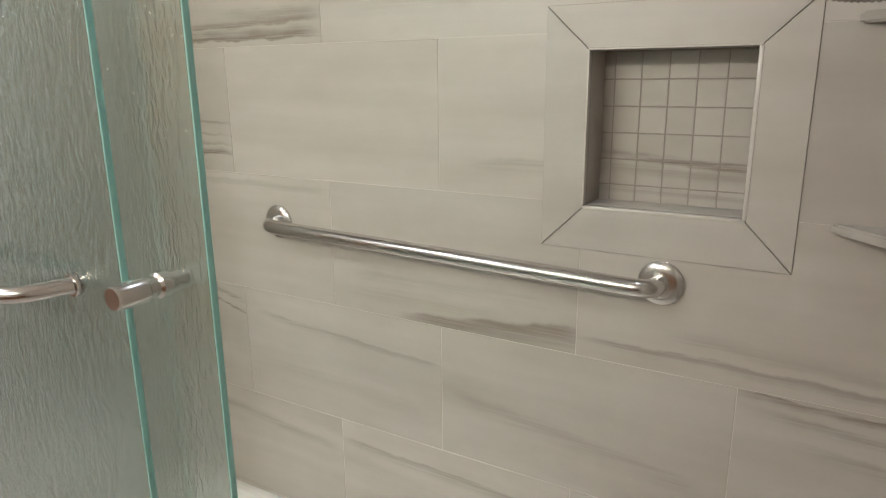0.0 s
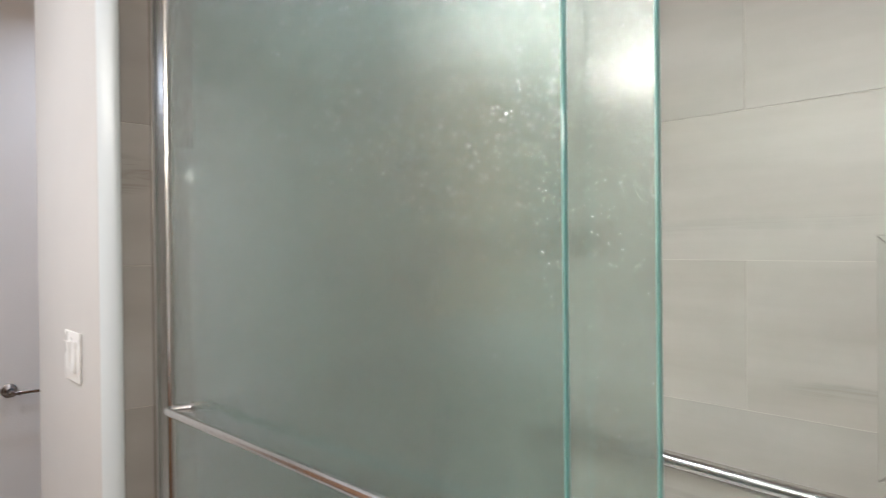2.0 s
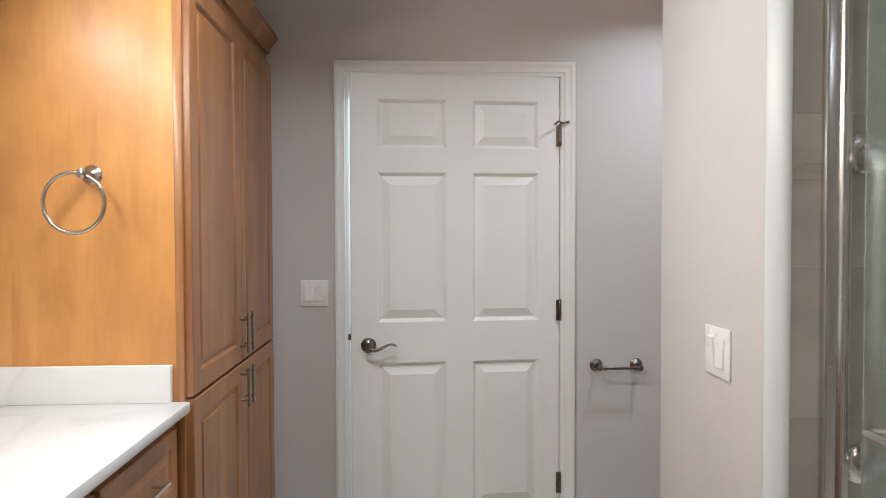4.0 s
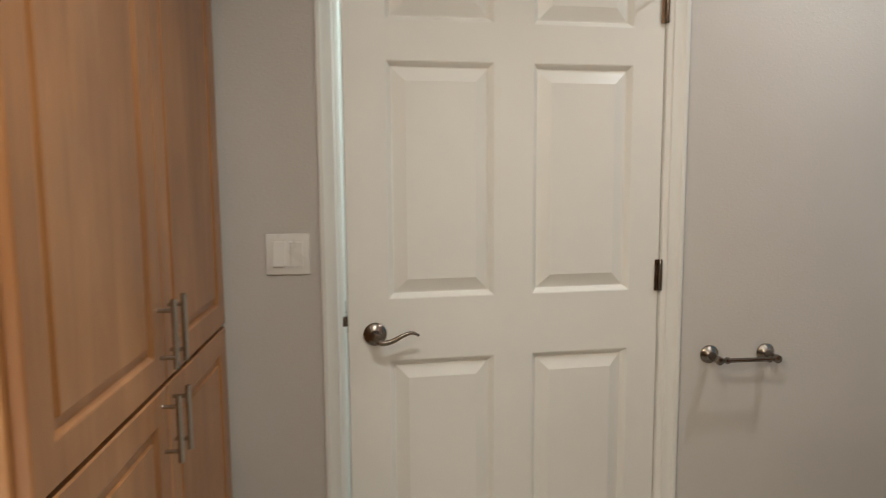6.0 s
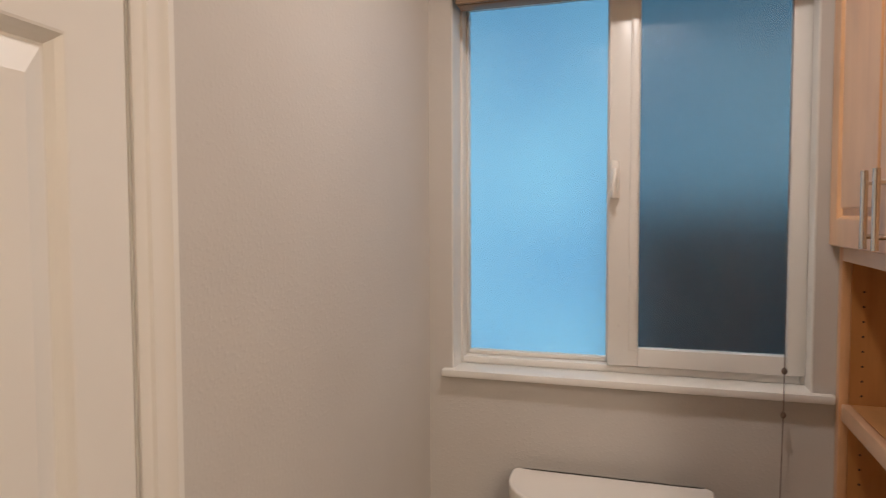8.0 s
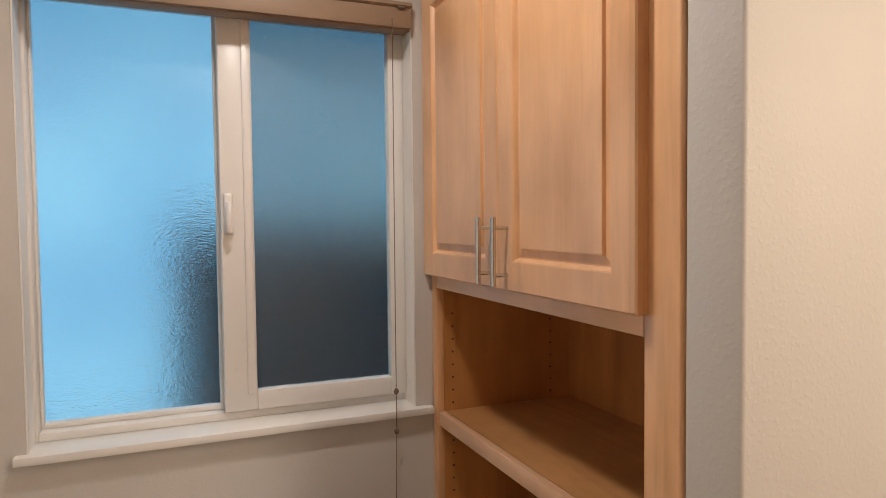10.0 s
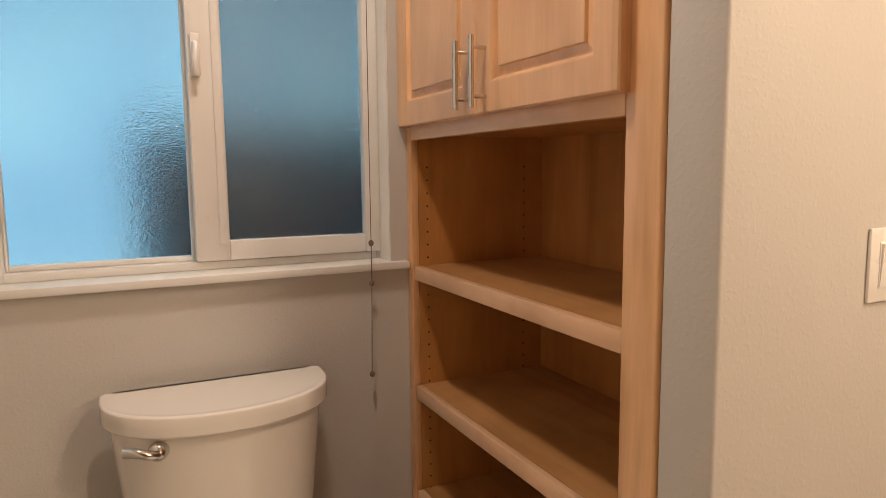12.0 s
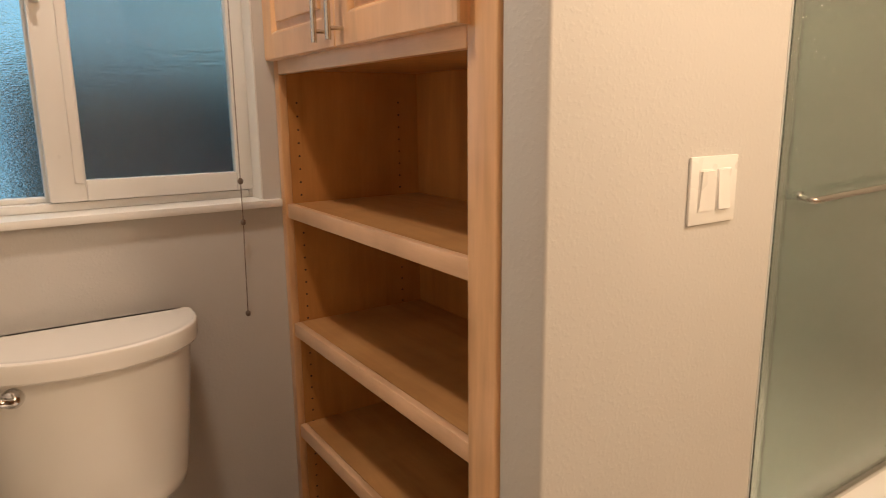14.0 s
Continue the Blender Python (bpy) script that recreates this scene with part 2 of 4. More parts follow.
GROUT_DARK = paint("dark grout", (0.33, 0.295, 0.25), 0.9, 0.3, 400, 0.001)
TILE_EDGE = paint("pale polished tile edge", (0.55, 0.52, 0.475), 0.25)
PORCELAIN, pn, pl, pb = material("glazed porcelain", (0.79, 0.755, 0.70), 0.07)
spread(pn, pl, noise_tex(pn, pl, coords(pn, pl), 6, 2), 0.05, 0.10, pb.inputs["Roughness"])
pb.inputs["Coat Weight"].default_value = 0.4
pb.inputs["Coat Roughness"].default_value = 0.04
QUARTZ_M, qn, ql, qb = material("white quartz", (0.8, 0.79, 0.77), 0.2)
qv = ramp(qn, ql, noise_tex(qn, ql, coords(qn, ql, (1.6, 1.0, 1.6)), 1.0, 4, 0.5, 0.8),
          [(0.485, (0.82, 0.815, 0.80)), (0.50, (0.76, 0.75, 0.735)), (0.53, (0.82, 0.815, 0.80))])
ql.new(qv, qb.inputs["Base Color"])
ACRYLIC = paint("white acrylic", (0.82, 0.80, 0.77), 0.22)
BLIND = paint("brown blind", (0.30, 0.205, 0.135), 0.5, 0.1, 200)
CORD = paint("brown cord", (0.16, 0.11, 0.08), 0.7)
DARK = paint("dark pin hole shade", (0.03, 0.025, 0.02), 0.8)
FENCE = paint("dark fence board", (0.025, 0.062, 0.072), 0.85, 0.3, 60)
SCREEN, sn_, sl_, sb_ = material("insect screen", (0.03, 0.075, 0.11), 0.8)
sb_.inputs["Alpha"].default_value = 0.40
PATIO = paint("pale paving", (0.50, 0.55, 0.60), 0.9, 0.4, 30)
DUSK, dn, dl, db = material("evening sky", (0, 0, 0), 1.0)
dusk = ramp(dn, dl, noise_tex(dn, dl, coords(dn, dl, (0.9, 0.9, 1.1)), 1.0, 3), [(0.3, (0.09, 0.31, 0.58)), (0.65, (0.27, 0.66, 0.85))])
dsep, dfall = dn.new("ShaderNodeSeparateXYZ"), dn.new("ShaderNodeMapRange")
dl.new(coords(dn, dl), dsep.inputs[0])
dl.new(dsep.outputs[2], dfall.inputs["Value"])
dfall.inputs["From Min"].default_value, dfall.inputs["From Max"].default_value = 2.0, 4.2
dl.new(mix(dn, dl, dfall.outputs[0], dusk, (0.085, 0.25, 0.42)), db.inputs["Emission Color"])
db.inputs["Emission Strength"].default_value = 1.3
FLOORTILE = stone_tile("floor tile", False)
RAIN = glass("rain glass", (0.66, 0.762, 0.735), 0.13, (260, 260, 110), (120, 120, 45), 0.00020, (150, 150, 85), 0.0030)
RAIN.node_tree.nodes["Principled BSDF"].inputs["Transmission Weight"].default_value = 0.965
EDGE = glass("polished glass edge", (0.42, 0.78, 0.73), 0.3, (60, 60, 25), (20, 20, 9), 0.0012, (60, 60, 25), 0.001)
EDGE.node_tree.nodes["Principled BSDF"].inputs["Transmission Weight"].default_value = 0.25
OBSCURE = glass("obscure glass", (0.90, 0.98, 1.0), 0.23, (105, 105, 230), (45, 45, 85), 0.0011, (105, 105, 200), 0.0010, 0.35)


# ---- building blocks ----
def bm_of(verts, faces, bm=None):
    bm = bm or bmesh.new()
    vs = [bm.verts.new(v) for v in verts]
    for f in faces:
        bm.faces.new([vs[i] for i in f])
    return bm


def box(x0, x1, y0, y1, z0, z1, bevel=0.0, bm=None, segments=2):
    b = bmesh.new()
    bmesh.ops.create_cube(b, size=1, matrix=Matrix.LocRotScale(((x0 + x1) / 2, (y0 + y1) / 2, (z0 + z1) / 2), None, (x1 - x0, y1 - y0, z1 - z0)))
    if bevel:
        bmesh.ops.bevel(b, geom=b.edges[:], offset=bevel, segments=segments, profile=0.5, affect="EDGES", clamp_overlap=True)
    return joined(bm, b)


def joined(bm, b):
    """Adds b to bm, or gives b back."""
    if bm is None:
        return b
    data = bpy.data.meshes.new("tmp")
    b.to_mesh(data)
    b.free()
    bm.from_mesh(data)
    bpy.data.meshes.remove(data)
    return bm


def loft(rings, bm=None, caps=(True, True), closed=True):
    bm = bm or bmesh.new()
    vs = [[bm.verts.new(p) for p in ring] for ring in rings]
    for a, b in zip(vs, vs[1:]):
        k = len(a)
        for i in range(k if closed else k - 1):
            bm.faces.new((a[i], a[(i + 1) % k], b[(i + 1) % k], b[i]))
    if caps[0]:
        bm.faces.new(vs[0][::-1])
    if caps[1]:
        bm.faces.new(vs[-1])
    bmesh.ops.recalc_face_normals(bm, faces=bm.faces[:])
    return bm


def tube(points, radii, seg=14, bm=None):
    """A round bar along points; radii is one number or one a point."""
    pts = [Vector(p) for p in points]
    if isinstance(radii, (int, float)):
        radii = [radii] * len(pts)
    rings, side = [], None
    for i, p in enumerate(pts):
        d = (pts[min(i + 1, len(pts) - 1)] - pts[max(i - 1, 0)]).normalized()
        if side is None:
            side = d.orthogonal().normalized()
        side = (side - d * side.dot(d)).normalized()
        up = d.cross(side)
        rings.append([p + radii[i] * (math.cos(a) * side + math.sin(a) * up) for a in (2 * math.pi * j / seg for j in range(seg))])
    return loft(rings, bm)


def turned(origin, axis, profile, seg=24, bm=None):
    """A turned body: (distance along the axis, radius) pairs from its origin."""
    o, a = Vector(origin), Vector(axis).normalized()
    s = a.orthogonal().normalized()
    u = a.cross(s)
    rings = [[o + a * d + max(r, 0.0002) * (math.cos(t) * s + math.sin(t) * u) for t in (2 * math.pi * j / seg for j in range(seg))] for d, r in profile]
    return loft(rings, bm)


def smooth_path(points, steps=8):
    """Catmull-Rom through points."""
    p = [Vector(q) for q in points]
    p = [2 * p[0] - p[1]] + p + [2 * p[-1] - p[-2]]
    out = []
    for a, b, c, d in zip(p, p[1:], p[2:], p[3:]):
        for k in range(steps):
            t = k / steps
            out.append(0.5 * (2 * b + (c - a) * t + (2 * a - 5 * b + 4 * c - d) * t * t + (3 * b - a - 3 * c + d) * t ** 3))
    return out + [p[-2]]


def rounded_corner_path(points, r, steps=6):
    """A polyline with its inner corners rounded to radius r."""
    p = [Vector(q) for q in points]
    out = [p[0]]
    for a, b, c in zip(p, p[1:], p[2:]):
        u, w = (a - b).normalized(), (c - b).normalized()
        s, e = b + u * r, b + w * r
        for k in range(steps + 1):
            t = k / steps
            out.append((1 - t) ** 2 * s + 2 * t * (1 - t) * b + t * t * e)
    return out + [p[-1]]


def facing(origin, side):
    """Local x along a face, y up it, z out of it; side is +x, -x, +y or -y."""
    u, n = {"+x": ((0, 1, 0), (1, 0, 0)), "-x": ((0, -1, 0), (-1, 0, 0)), "+y": ((-1, 0, 0), (0, 1, 0)), "-y": ((1, 0, 0), (0, -1, 0))}[side]
    m = Matrix((u, (0, 0, 1), n)).transposed().to_4x4()
    return Matrix.Translation(origin) @ m


def panel_slab(w, h, t, panels, profile, bevel=0.002, bm=None):
    """A slab 0..w, 0..h, 0..t whose front carries sunk, raised panels (x0, x1, y0, y1); profile: (inset, height) rings."""
    b = bmesh.new()
    xs = sorted({bevel, w - bevel, *(p[0] for p in panels), *(p[1] for p in panels)})
    ys = sorted({bevel, h - bevel, *(p[2] for p in panels), *(p[3] for p in panels)})

    def quad(*c):
        b.faces.new([b.verts.new(q) for q in c])

    for x0, x1 in zip(xs, xs[1:]):
        for y0, y1 in zip(ys, ys[1:]):
            cx, cy = (x0 + x1) / 2, (y0 + y1) / 2
            if not any(p[0] < cx < p[1] and p[2] < cy < p[3] for p in panels):
                quad((x0, y0, t), (x1, y0, t), (x1, y1, t), (x0, y1, t))
    for x0, x1, y0, y1 in panels:
        rings = [((x0 + i, y0 + i, t + d), (x1 - i, y0 + i, t + d), (x1 - i, y1 - i, t + d), (x0 + i, y1 - i, t + d)) for i, d in ((0, 0), *profile)]
        for p, q in zip(rings, rings[1:]):
            for k in range(4):
                quad(p[k], p[(k + 1) % 4], q[(k + 1) % 4], q[k])
        quad(*rings[-1])
    o = ((0, 0), (w, 0), (w, h), (0, h))
    i = ((bevel, bevel), (w - bevel, bevel), (w - bevel, h - bevel), (bevel, h - bevel))
    for k in range(4):
        a, c = o[k], o[(k + 1) % 4]
        quad((*a, t - bevel), (*c, t - bevel), (*i[(k + 1) % 4], t), (*i[k], t))
        quad((*a, 0), (*c, 0), (*c, t - bevel), (*a, t - bevel))
    quad((0, 0, 0), (0, h, 0), (w, h, 0), (w, 0, 0))
    bmesh.ops.remove_doubles(b, verts=b.verts[:], dist=0.00005)
    return joined(bm, b)


def thing(name, at, label, category, group="", kind=""):
    """An Empty at a thing's base."""
    ob = tagged(new(name), label, category, group, kind)
    ob.location = at
    ob.empty_display_size = 0.05
    ob["at"] = tuple(at)
    return ob


def base_of(ob):
    while ob.parent:
        ob = ob.parent
    return Vector(ob["at"])


def to_mesh(name, bm, mat, sharp=38):
    data = bpy.data.meshes.new(name)
    bm.to_mesh(data)
    bm.free()
    data.materials.append(mat)
    for p in data.polygons:
        p.use_smooth = True
    data.set_sharp_from_angle(angle=radians(sharp))
    return data


def part(name, bm, mat, parent, label="", m=None, sharp=38):
    """A bmesh, in the world's coordinates or moved there by m, as one mesh under a thing or a part."""
    if m is not None:
        bm.transform(m)
    bm.transform(Matrix.Translation(-base_of(parent)))
    ob = new(name, to_mesh(name, bm, mat, sharp))
    ob.parent = parent
    if label:
        ob["label"] = label
    return ob


def solid(name, bm, mat, label, category, kind="structure", group="", m=None):
    """A thing that is one mesh."""
    if m is not None:
        bm.transform(m)
    ob = tagged(new(name, to_mesh(name, bm, mat)), label, category, group, kind)
    ob["at"] = (0.0, 0.0, 0.0)
    return ob


# ---- setting ----
WX, NY, SY, EX, CZ = -3.132, 1.285, -1.64, 0.95, 2.44   # west, north, south, east faces, ceiling
BACK, ENDX, SHE = 1.176, -1.535, 0.285                    # shower: back tile face, west and east tile faces
STUB_Y, STUB_E = 0.252, -1.566
CAB_X = -2.129

solid("floor", box(-4.4, EX + 0.15, SY - 0.15, NY + 0.15, -0.12, 0), FLOORTILE, "beige stone tile floor of the bathroom", "floor")
solid("ceiling", box(-4.4, EX + 0.15, SY - 0.15, NY + 0.15, CZ, CZ + 0.12), CEIL, "greige painted flat ceiling with fine texture", "ceiling")

DY0, DY1, DZ = -0.722, 0.19, 2.075        # the door's opening
w = box(WX - 0.12, WX, SY - 0.15, DY0, 0, CZ)
box(WX - 0.12, WX, DY1, NY, 0, CZ, 0, w)
box(WX - 0.12, WX, DY0, DY1, DZ, CZ, 0, w)
solid("wall_west", w, WALL, "greige painted textured wall around the door", "wall")
WN0, WN1, WZ0, WZ1 = -3.068, -2.176, 1.017, 2.092   # the window's opening
w = box(WX - 0.12, WN0, NY, NY + 0.15, 0, CZ)
box(WN1, -1.6, NY, NY + 0.15, 0, CZ, 0, w)
box(WN0, WN1, NY, NY + 0.15, 0, WZ0, 0, w)
box(WN0, WN1, NY, NY + 0.15, WZ1, CZ, 0, w)
solid("wall_north", w, WALL, "greige painted textured wall around the window", "wall")
w = box(CAB_X + 0.006, STUB_E, STUB_Y, 0.353, 0, CZ, 0.006, None, 3)
box(CAB_X + 0.006, STUB_E, 0.353, NY, 2.2, CZ, 0, w)
solid("wall_partition", w, WALL, "cream painted textured partition wall end beside the shower", "wall")
solid("wall_south", box(-4.4, EX + 0.15, SY - 0.15, SY, 0, CZ), WALL, "greige painted wall behind the vanity", "wall")
solid("wall_east", box(EX, EX + 0.15, SY, NY + 0.15, 0, CZ), WALL, "greige painted plain wall", "wall")
w = box(-4.4, -4.25, SY, NY, 0, CZ)
box(-4.25, WX - 0.12, 0.9, 1.0, 0, CZ, 0, w)
solid("wall_hall", w, WALL, "plain painted wall behind the door", "wall")

# shower walls: grout bed behind the tiles
NX0, NX1, NZ0, NZ1 = -0.351, -0.079, 1.030, 1.306       # niche opening
FX0, FX1, FZ0, FZ1 = -0.427, -0.005, 0.954, 1.378       # niche frame
G = 0.0010
w = box(STUB_E, NX0 - 0.01, BACK + G, NY + 0.15, 0, CZ)
box(NX1 + 0.01, SHE + 0.15, BACK + G, NY + 0.15, 0, CZ, 0, w)
box(NX0 - 0.01, NX1 + 0.01, BACK + G, NY + 0.15, 0, NZ0 - 0.01, 0, w)
box(NX0 - 0.01, NX1 + 0.01, BACK + G, NY + 0.15, NZ1 + 0.01, CZ, 0, w)
box(NX0 - 0.01, NX1 + 0.01, BACK + 0.1, NY + 0.15, NZ0 - 0.01, NZ1 + 0.01, 0, w)
shower_back = solid("wall_shower_back", w, GROUT, "shower back wall clad in beige vein-cut stone tiles", "wall")
shower_end = solid("wall_shower_end", box(STUB_E, ENDX - G, 0.29, BACK + G, 0, CZ), GROUT, "shower end wall clad in beige vein-cut tiles", "wall")
w = box(SHE + G, SHE + 0.15, 0.2, BACK + G, 0, CZ)
box(SHE + 0.15, EX, 0.2, 0.35, 0, CZ, 0, w)
shower_east = solid("wall_shower_east", w, GROUT, "tiled shower side wall", "wall")
solid("trim_shower", loft([[(STUB_E, STUB_Y + 0.001, z), (STUB_E + 0.007, STUB_Y + 0.003, z), (ENDX - 0.004, 0.275, z), (ENDX + 0.001, 0.284, z), (ENDX + 0.001, 0.288, z), (STUB_E, 0.288, z)] for z in (0, CZ)]), STRIP, "pale bluish-white edge trim between paint and shower tile", "trim")

# ---- shower ----
pan = thing("shower_pan", (-0.6, 0.7, 0), "white acrylic shower base with raised rim", "shower base")
part("base", box(ENDX, SHE, 0.262, BACK, 0, 0.06, 0.01), ACRYLIC, pan)
part("rim", box(ENDX, SHE, BACK - 0.035, BACK, 0.06, 0.155, 0.008), ACRYLIC, pan)
part("curb", box(ENDX, SHE, 0.262, 0.44, 0.06, 0.25, 0.012), ACRYLIC, pan)


def glass_panel(name, x0, x1, y, label):
    ob = thing(name, ((x0 + x1) / 2, y, 0.268), label, "shower door", "sliding shower doors")
    p = part("pane", box(x0, x1 - 0.002, y - 0.003, y + 0.003, 0.268, 1.96), RAIN, ob, "pale green rain-textured glass pane")
    p.visible_shadow = False
    part("polished_edge", box(x1 - 0.002, x1, y - 0.003, y + 0.003, 0.268, 1.96, 0.0006), EDGE, ob, "teal polished glass edge")
    return ob


GY0, GY1 = 0.345, 0.366
outer = glass_panel("shower_door", -1.402, -0.454, GY0, "sliding shower door of pale green rain glass with towel bar")
inner = glass_panel("shower_door", -1.335, -0.373, GY1, "inner sliding shower door of pale green rain glass with knob")
BZ = 1.086
bar = rounded_corner_path([(-0.525, GY0 - 0.003, BZ + 0.004), (-0.546, GY0 - 0.046, BZ + 0.002), (-1.345, GY0 - 0.042, BZ - 0.018), (-1.315, GY0 - 0.003, BZ - 0.014)], 0.022)
part("towel_bar", tube(bar, 0.0078, 16), STEEL, outer, "brushed steel towel bar with bent ends")
for x, z in ((-0.525, BZ + 0.004), (-1.315, BZ - 0.014)):
    part("washer", turned((x, GY0 - 0.006, z), (0, 1, 0), [(0, 0.010), (0.002, 0.011), (0.010, 0.011), (0.012, 0.009)]), CHROME, outer)
part("knob", turned((-0.404, GY1 - 0.066, 1.109), (0, 1, 0), [(0, 0.0085), (0.002, 0.010), (0.026, 0.010), (0.028, 0.008), (0.036, 0.008), (0.038, 0.0105), (0.046, 0.0105), (0.048, 0.008), (0.063, 0.008)]), STEEL, inner, "short brushed steel knob")

track = thing("shower_door_track", (-0.6, 0.36, 0.25), "brushed steel sliding door frame with side jamb", "door frame")
part("jamb", box(ENDX, ENDX + 0.020, 0.344, 0.397, 0.25, 2.02, 0.006), STEEL, track, "brushed steel wall jamb")
part("jamb_fin", tube([(ENDX + 0.020, 0.378, 0.262), (ENDX + 0.020, 0.378, 2.01)], 0.009, 14), STEEL, track)
part("header", box(ENDX, SHE, 0.325, 0.40, 1.965, 2.03, 0.006), STEEL, track)
part("sill_track", box(ENDX, SHE, 0.328, 0.392, 0.25, 0.266, 0.003), STEEL, track)
part("screw", turned((ENDX + 0.020, 0.358, 1.14), (1, 0, 0), [(0, 0.004), (0.002, 0.003)]), CHROME, track)


def grab_bar(name, a, b, out, label, r=0.0165, stand=0.055):
    """A grab bar with bent ends and round flanges on a wall; out points off the wall."""
    a, b, out = Vector(a), Vector(b), Vector(out)
    ob = thing(name, (a + b) / 2, label, "grab bar")
    d = (b - a).normalized()
    pts = rounded_corner_path([a + out * 0.006, a + out * stand + d * 0.004, b + out * stand - d * 0.004, b + out * 0.006], 0.036, 8)
    part("bar", tube(pts, r, 20), STEEL, ob, "satin steel tube")
    for p in (a, b):
        part("flange", turned(p, out, [(0, 0.039), (0.006, 0.040), (0.010, 0.036), (0.012, 0.026), (0.013, 0.018)], 28), STEEL, ob, "round steel flange")
    return ob


grab_bar("grab_bar", (-1.098, BACK, 0.930), (-0.203, BACK, 0.911), (0, -1, 0), "long satin steel grab bar on the tiled shower wall")
grab_bar("grab_bar", (ENDX, 0.432, 1.552), (ENDX, 0.432, 0.946), (1, 0, 0), "upright steel grab bar on the shower end wall")

# niche: mitred frame, lining, mosaic
niche = thing("shower_niche", ((NX0 + NX1) / 2, BACK, FZ0), "recessed square tiled shower niche with mitred stone frame", "niche")
P = 0.003
O = ((FX0, FZ0), (FX1, FZ0), (FX1, FZ1), (FX0, FZ1))
I = ((NX0, NZ0), (NX1, NZ0), (NX1, NZ1), (NX0, NZ1))
for k, nm in enumerate(("bottom", "right", "top", "left")):
    q = [O[k], O[(k + 1) % 4], I[(k + 1) % 4], I[k]]
    mx, mz = sum(p[0] for p in q) / 4, sum(p[1] for p in q) / 4
    q = [(mx + (x - mx) * (1 - 0.0012), mz + (z - mz) * (1 - 0.0025)) for x, z in q]
    b = loft([[(x, BACK + 0.012, z) for x, z in q], [(x, BACK - P + 0.002, z) for x, z in q], [(mx + (x - mx) * 0.992, BACK - P, mz + (z - mz) * 0.99) for x, z in q]])
    part("frame_piece", b, TILE_PLAIN, niche)
for x0, x1, z0, z1 in ((FX0 - 0.0016, NX0, FZ0 - 0.0016, FZ1 + 0.0016), (NX1, FX1 + 0.0016, FZ0 - 0.0016, FZ1 + 0.0016), (NX0, NX1, FZ0 - 0.0016, NZ0), (NX0, NX1, NZ1, FZ1 + 0.0016)):
    part("joint_bed", box(x0, x1, BACK + 0.0006, BACK + 0.008, z0, z1), GROUT_DARK, niche, "thin dark joint round the frame")
for x0, x1, z0, z1 in ((NX0, NX1, NZ0 - 0.001, NZ0 + 0.005), (NX0, NX1, NZ1 - 0.003, NZ1 + 0.001), (NX0 - 0.001, NX0 + 0.003, NZ0 + 0.005, NZ1 - 0.003), (NX1 - 0.006, NX1 + 0.001, NZ0 + 0.005, NZ1 - 0.003)):
    part("polished_edge", box(x0, x1, BACK - P - 0.0012, BACK + 0.014, z0, z1, 0.0012), TILE_EDGE, niche, "pale polished inner edge")
ND = BACK + 0.088
part("lining_bottom", box(NX0, NX1, BACK + 0.012, ND, NZ0 - 0.008, NZ0 + 0.004, 0.001), TILE, niche)
part("lining_top", box(NX0, NX1, BACK + 0.012, ND, NZ1 - 0.002, NZ1 + 0.008, 0.001), TILE_PLAIN, niche)
part("lining_side", box(NX0 - 0.008, NX0 + 0.002, BACK + 0.012, ND, NZ0 + 0.004, NZ1 - 0.002, 0.001), TILE_PLAIN, niche)
part("lining_side", box(NX1 - 0.002, NX1 + 0.008, BACK + 0.012, ND, NZ0 + 0.004, NZ1 - 0.002, 0.001), TILE_PLAIN, niche)
part("grout_bed", box(NX0, NX1, ND - 0.0005, ND + 0.008, NZ0, NZ1), GROUT_DARK, niche)

for z in (1.042, 1.345):
    rings = []
    R = 0.245
    for zz in (z - 0.016, z):
        rings.append([(SHE, BACK, zz), (SHE - R, BACK, zz), (SHE - R + 0.006, BACK - 0.010, zz), (SHE - 0.010, BACK - R + 0.006, zz), (SHE, BACK - R, zz)])
    b = loft(rings)
    bmesh.ops.bevel(b, geom=[e for e in b.edges if abs(e.verts[0].co.z - e.verts[1].co.z) < 1e-6], offset=0.003, segments=2, affect="EDGES")
    solid("corner_shelf", b, TILE_PLAIN, "beige stone corner shelf in the shower", "shelf", "", "shower corner shelves")

hose = thing("shower_hose", (0.2, 0.75, 1.30), "flexible steel shower hose hanging in a loop", "shower hose")
pts = smooth_path([(0.27, 0.82, 1.75), (0.12, 0.80, 1.56), (0.045, 0.80, 1.49), (-0.020, 0.80, 1.41), (-0.027, 0.80, 1.375), (-0.004, 0.80, 1.345), (0.05, 0.80, 1.335), (0.13, 0.80, 1.345), (0.22, 0.82, 1.35), (0.285, 0.84, 1.34)], 24)
part("hose", tube(pts, [0.0085 + 0.0012 * (i % 2) for i in range(len(pts))], 12), NICKEL, hose)
part("outlet", turned((SHE, 0.84, 1.34), (-1, 0, 0), [(0, 0.026), (0.006, 0.026), (0.012, 0.014), (0.04, 0.012)]), STEEL, hose)

# ---- door in the west wall ----
frame_t = thing("trim_door", (WX, (DY0 + DY1) / 2, 0), "white painted door casing with moulded profile", "door trim", "", "structure")


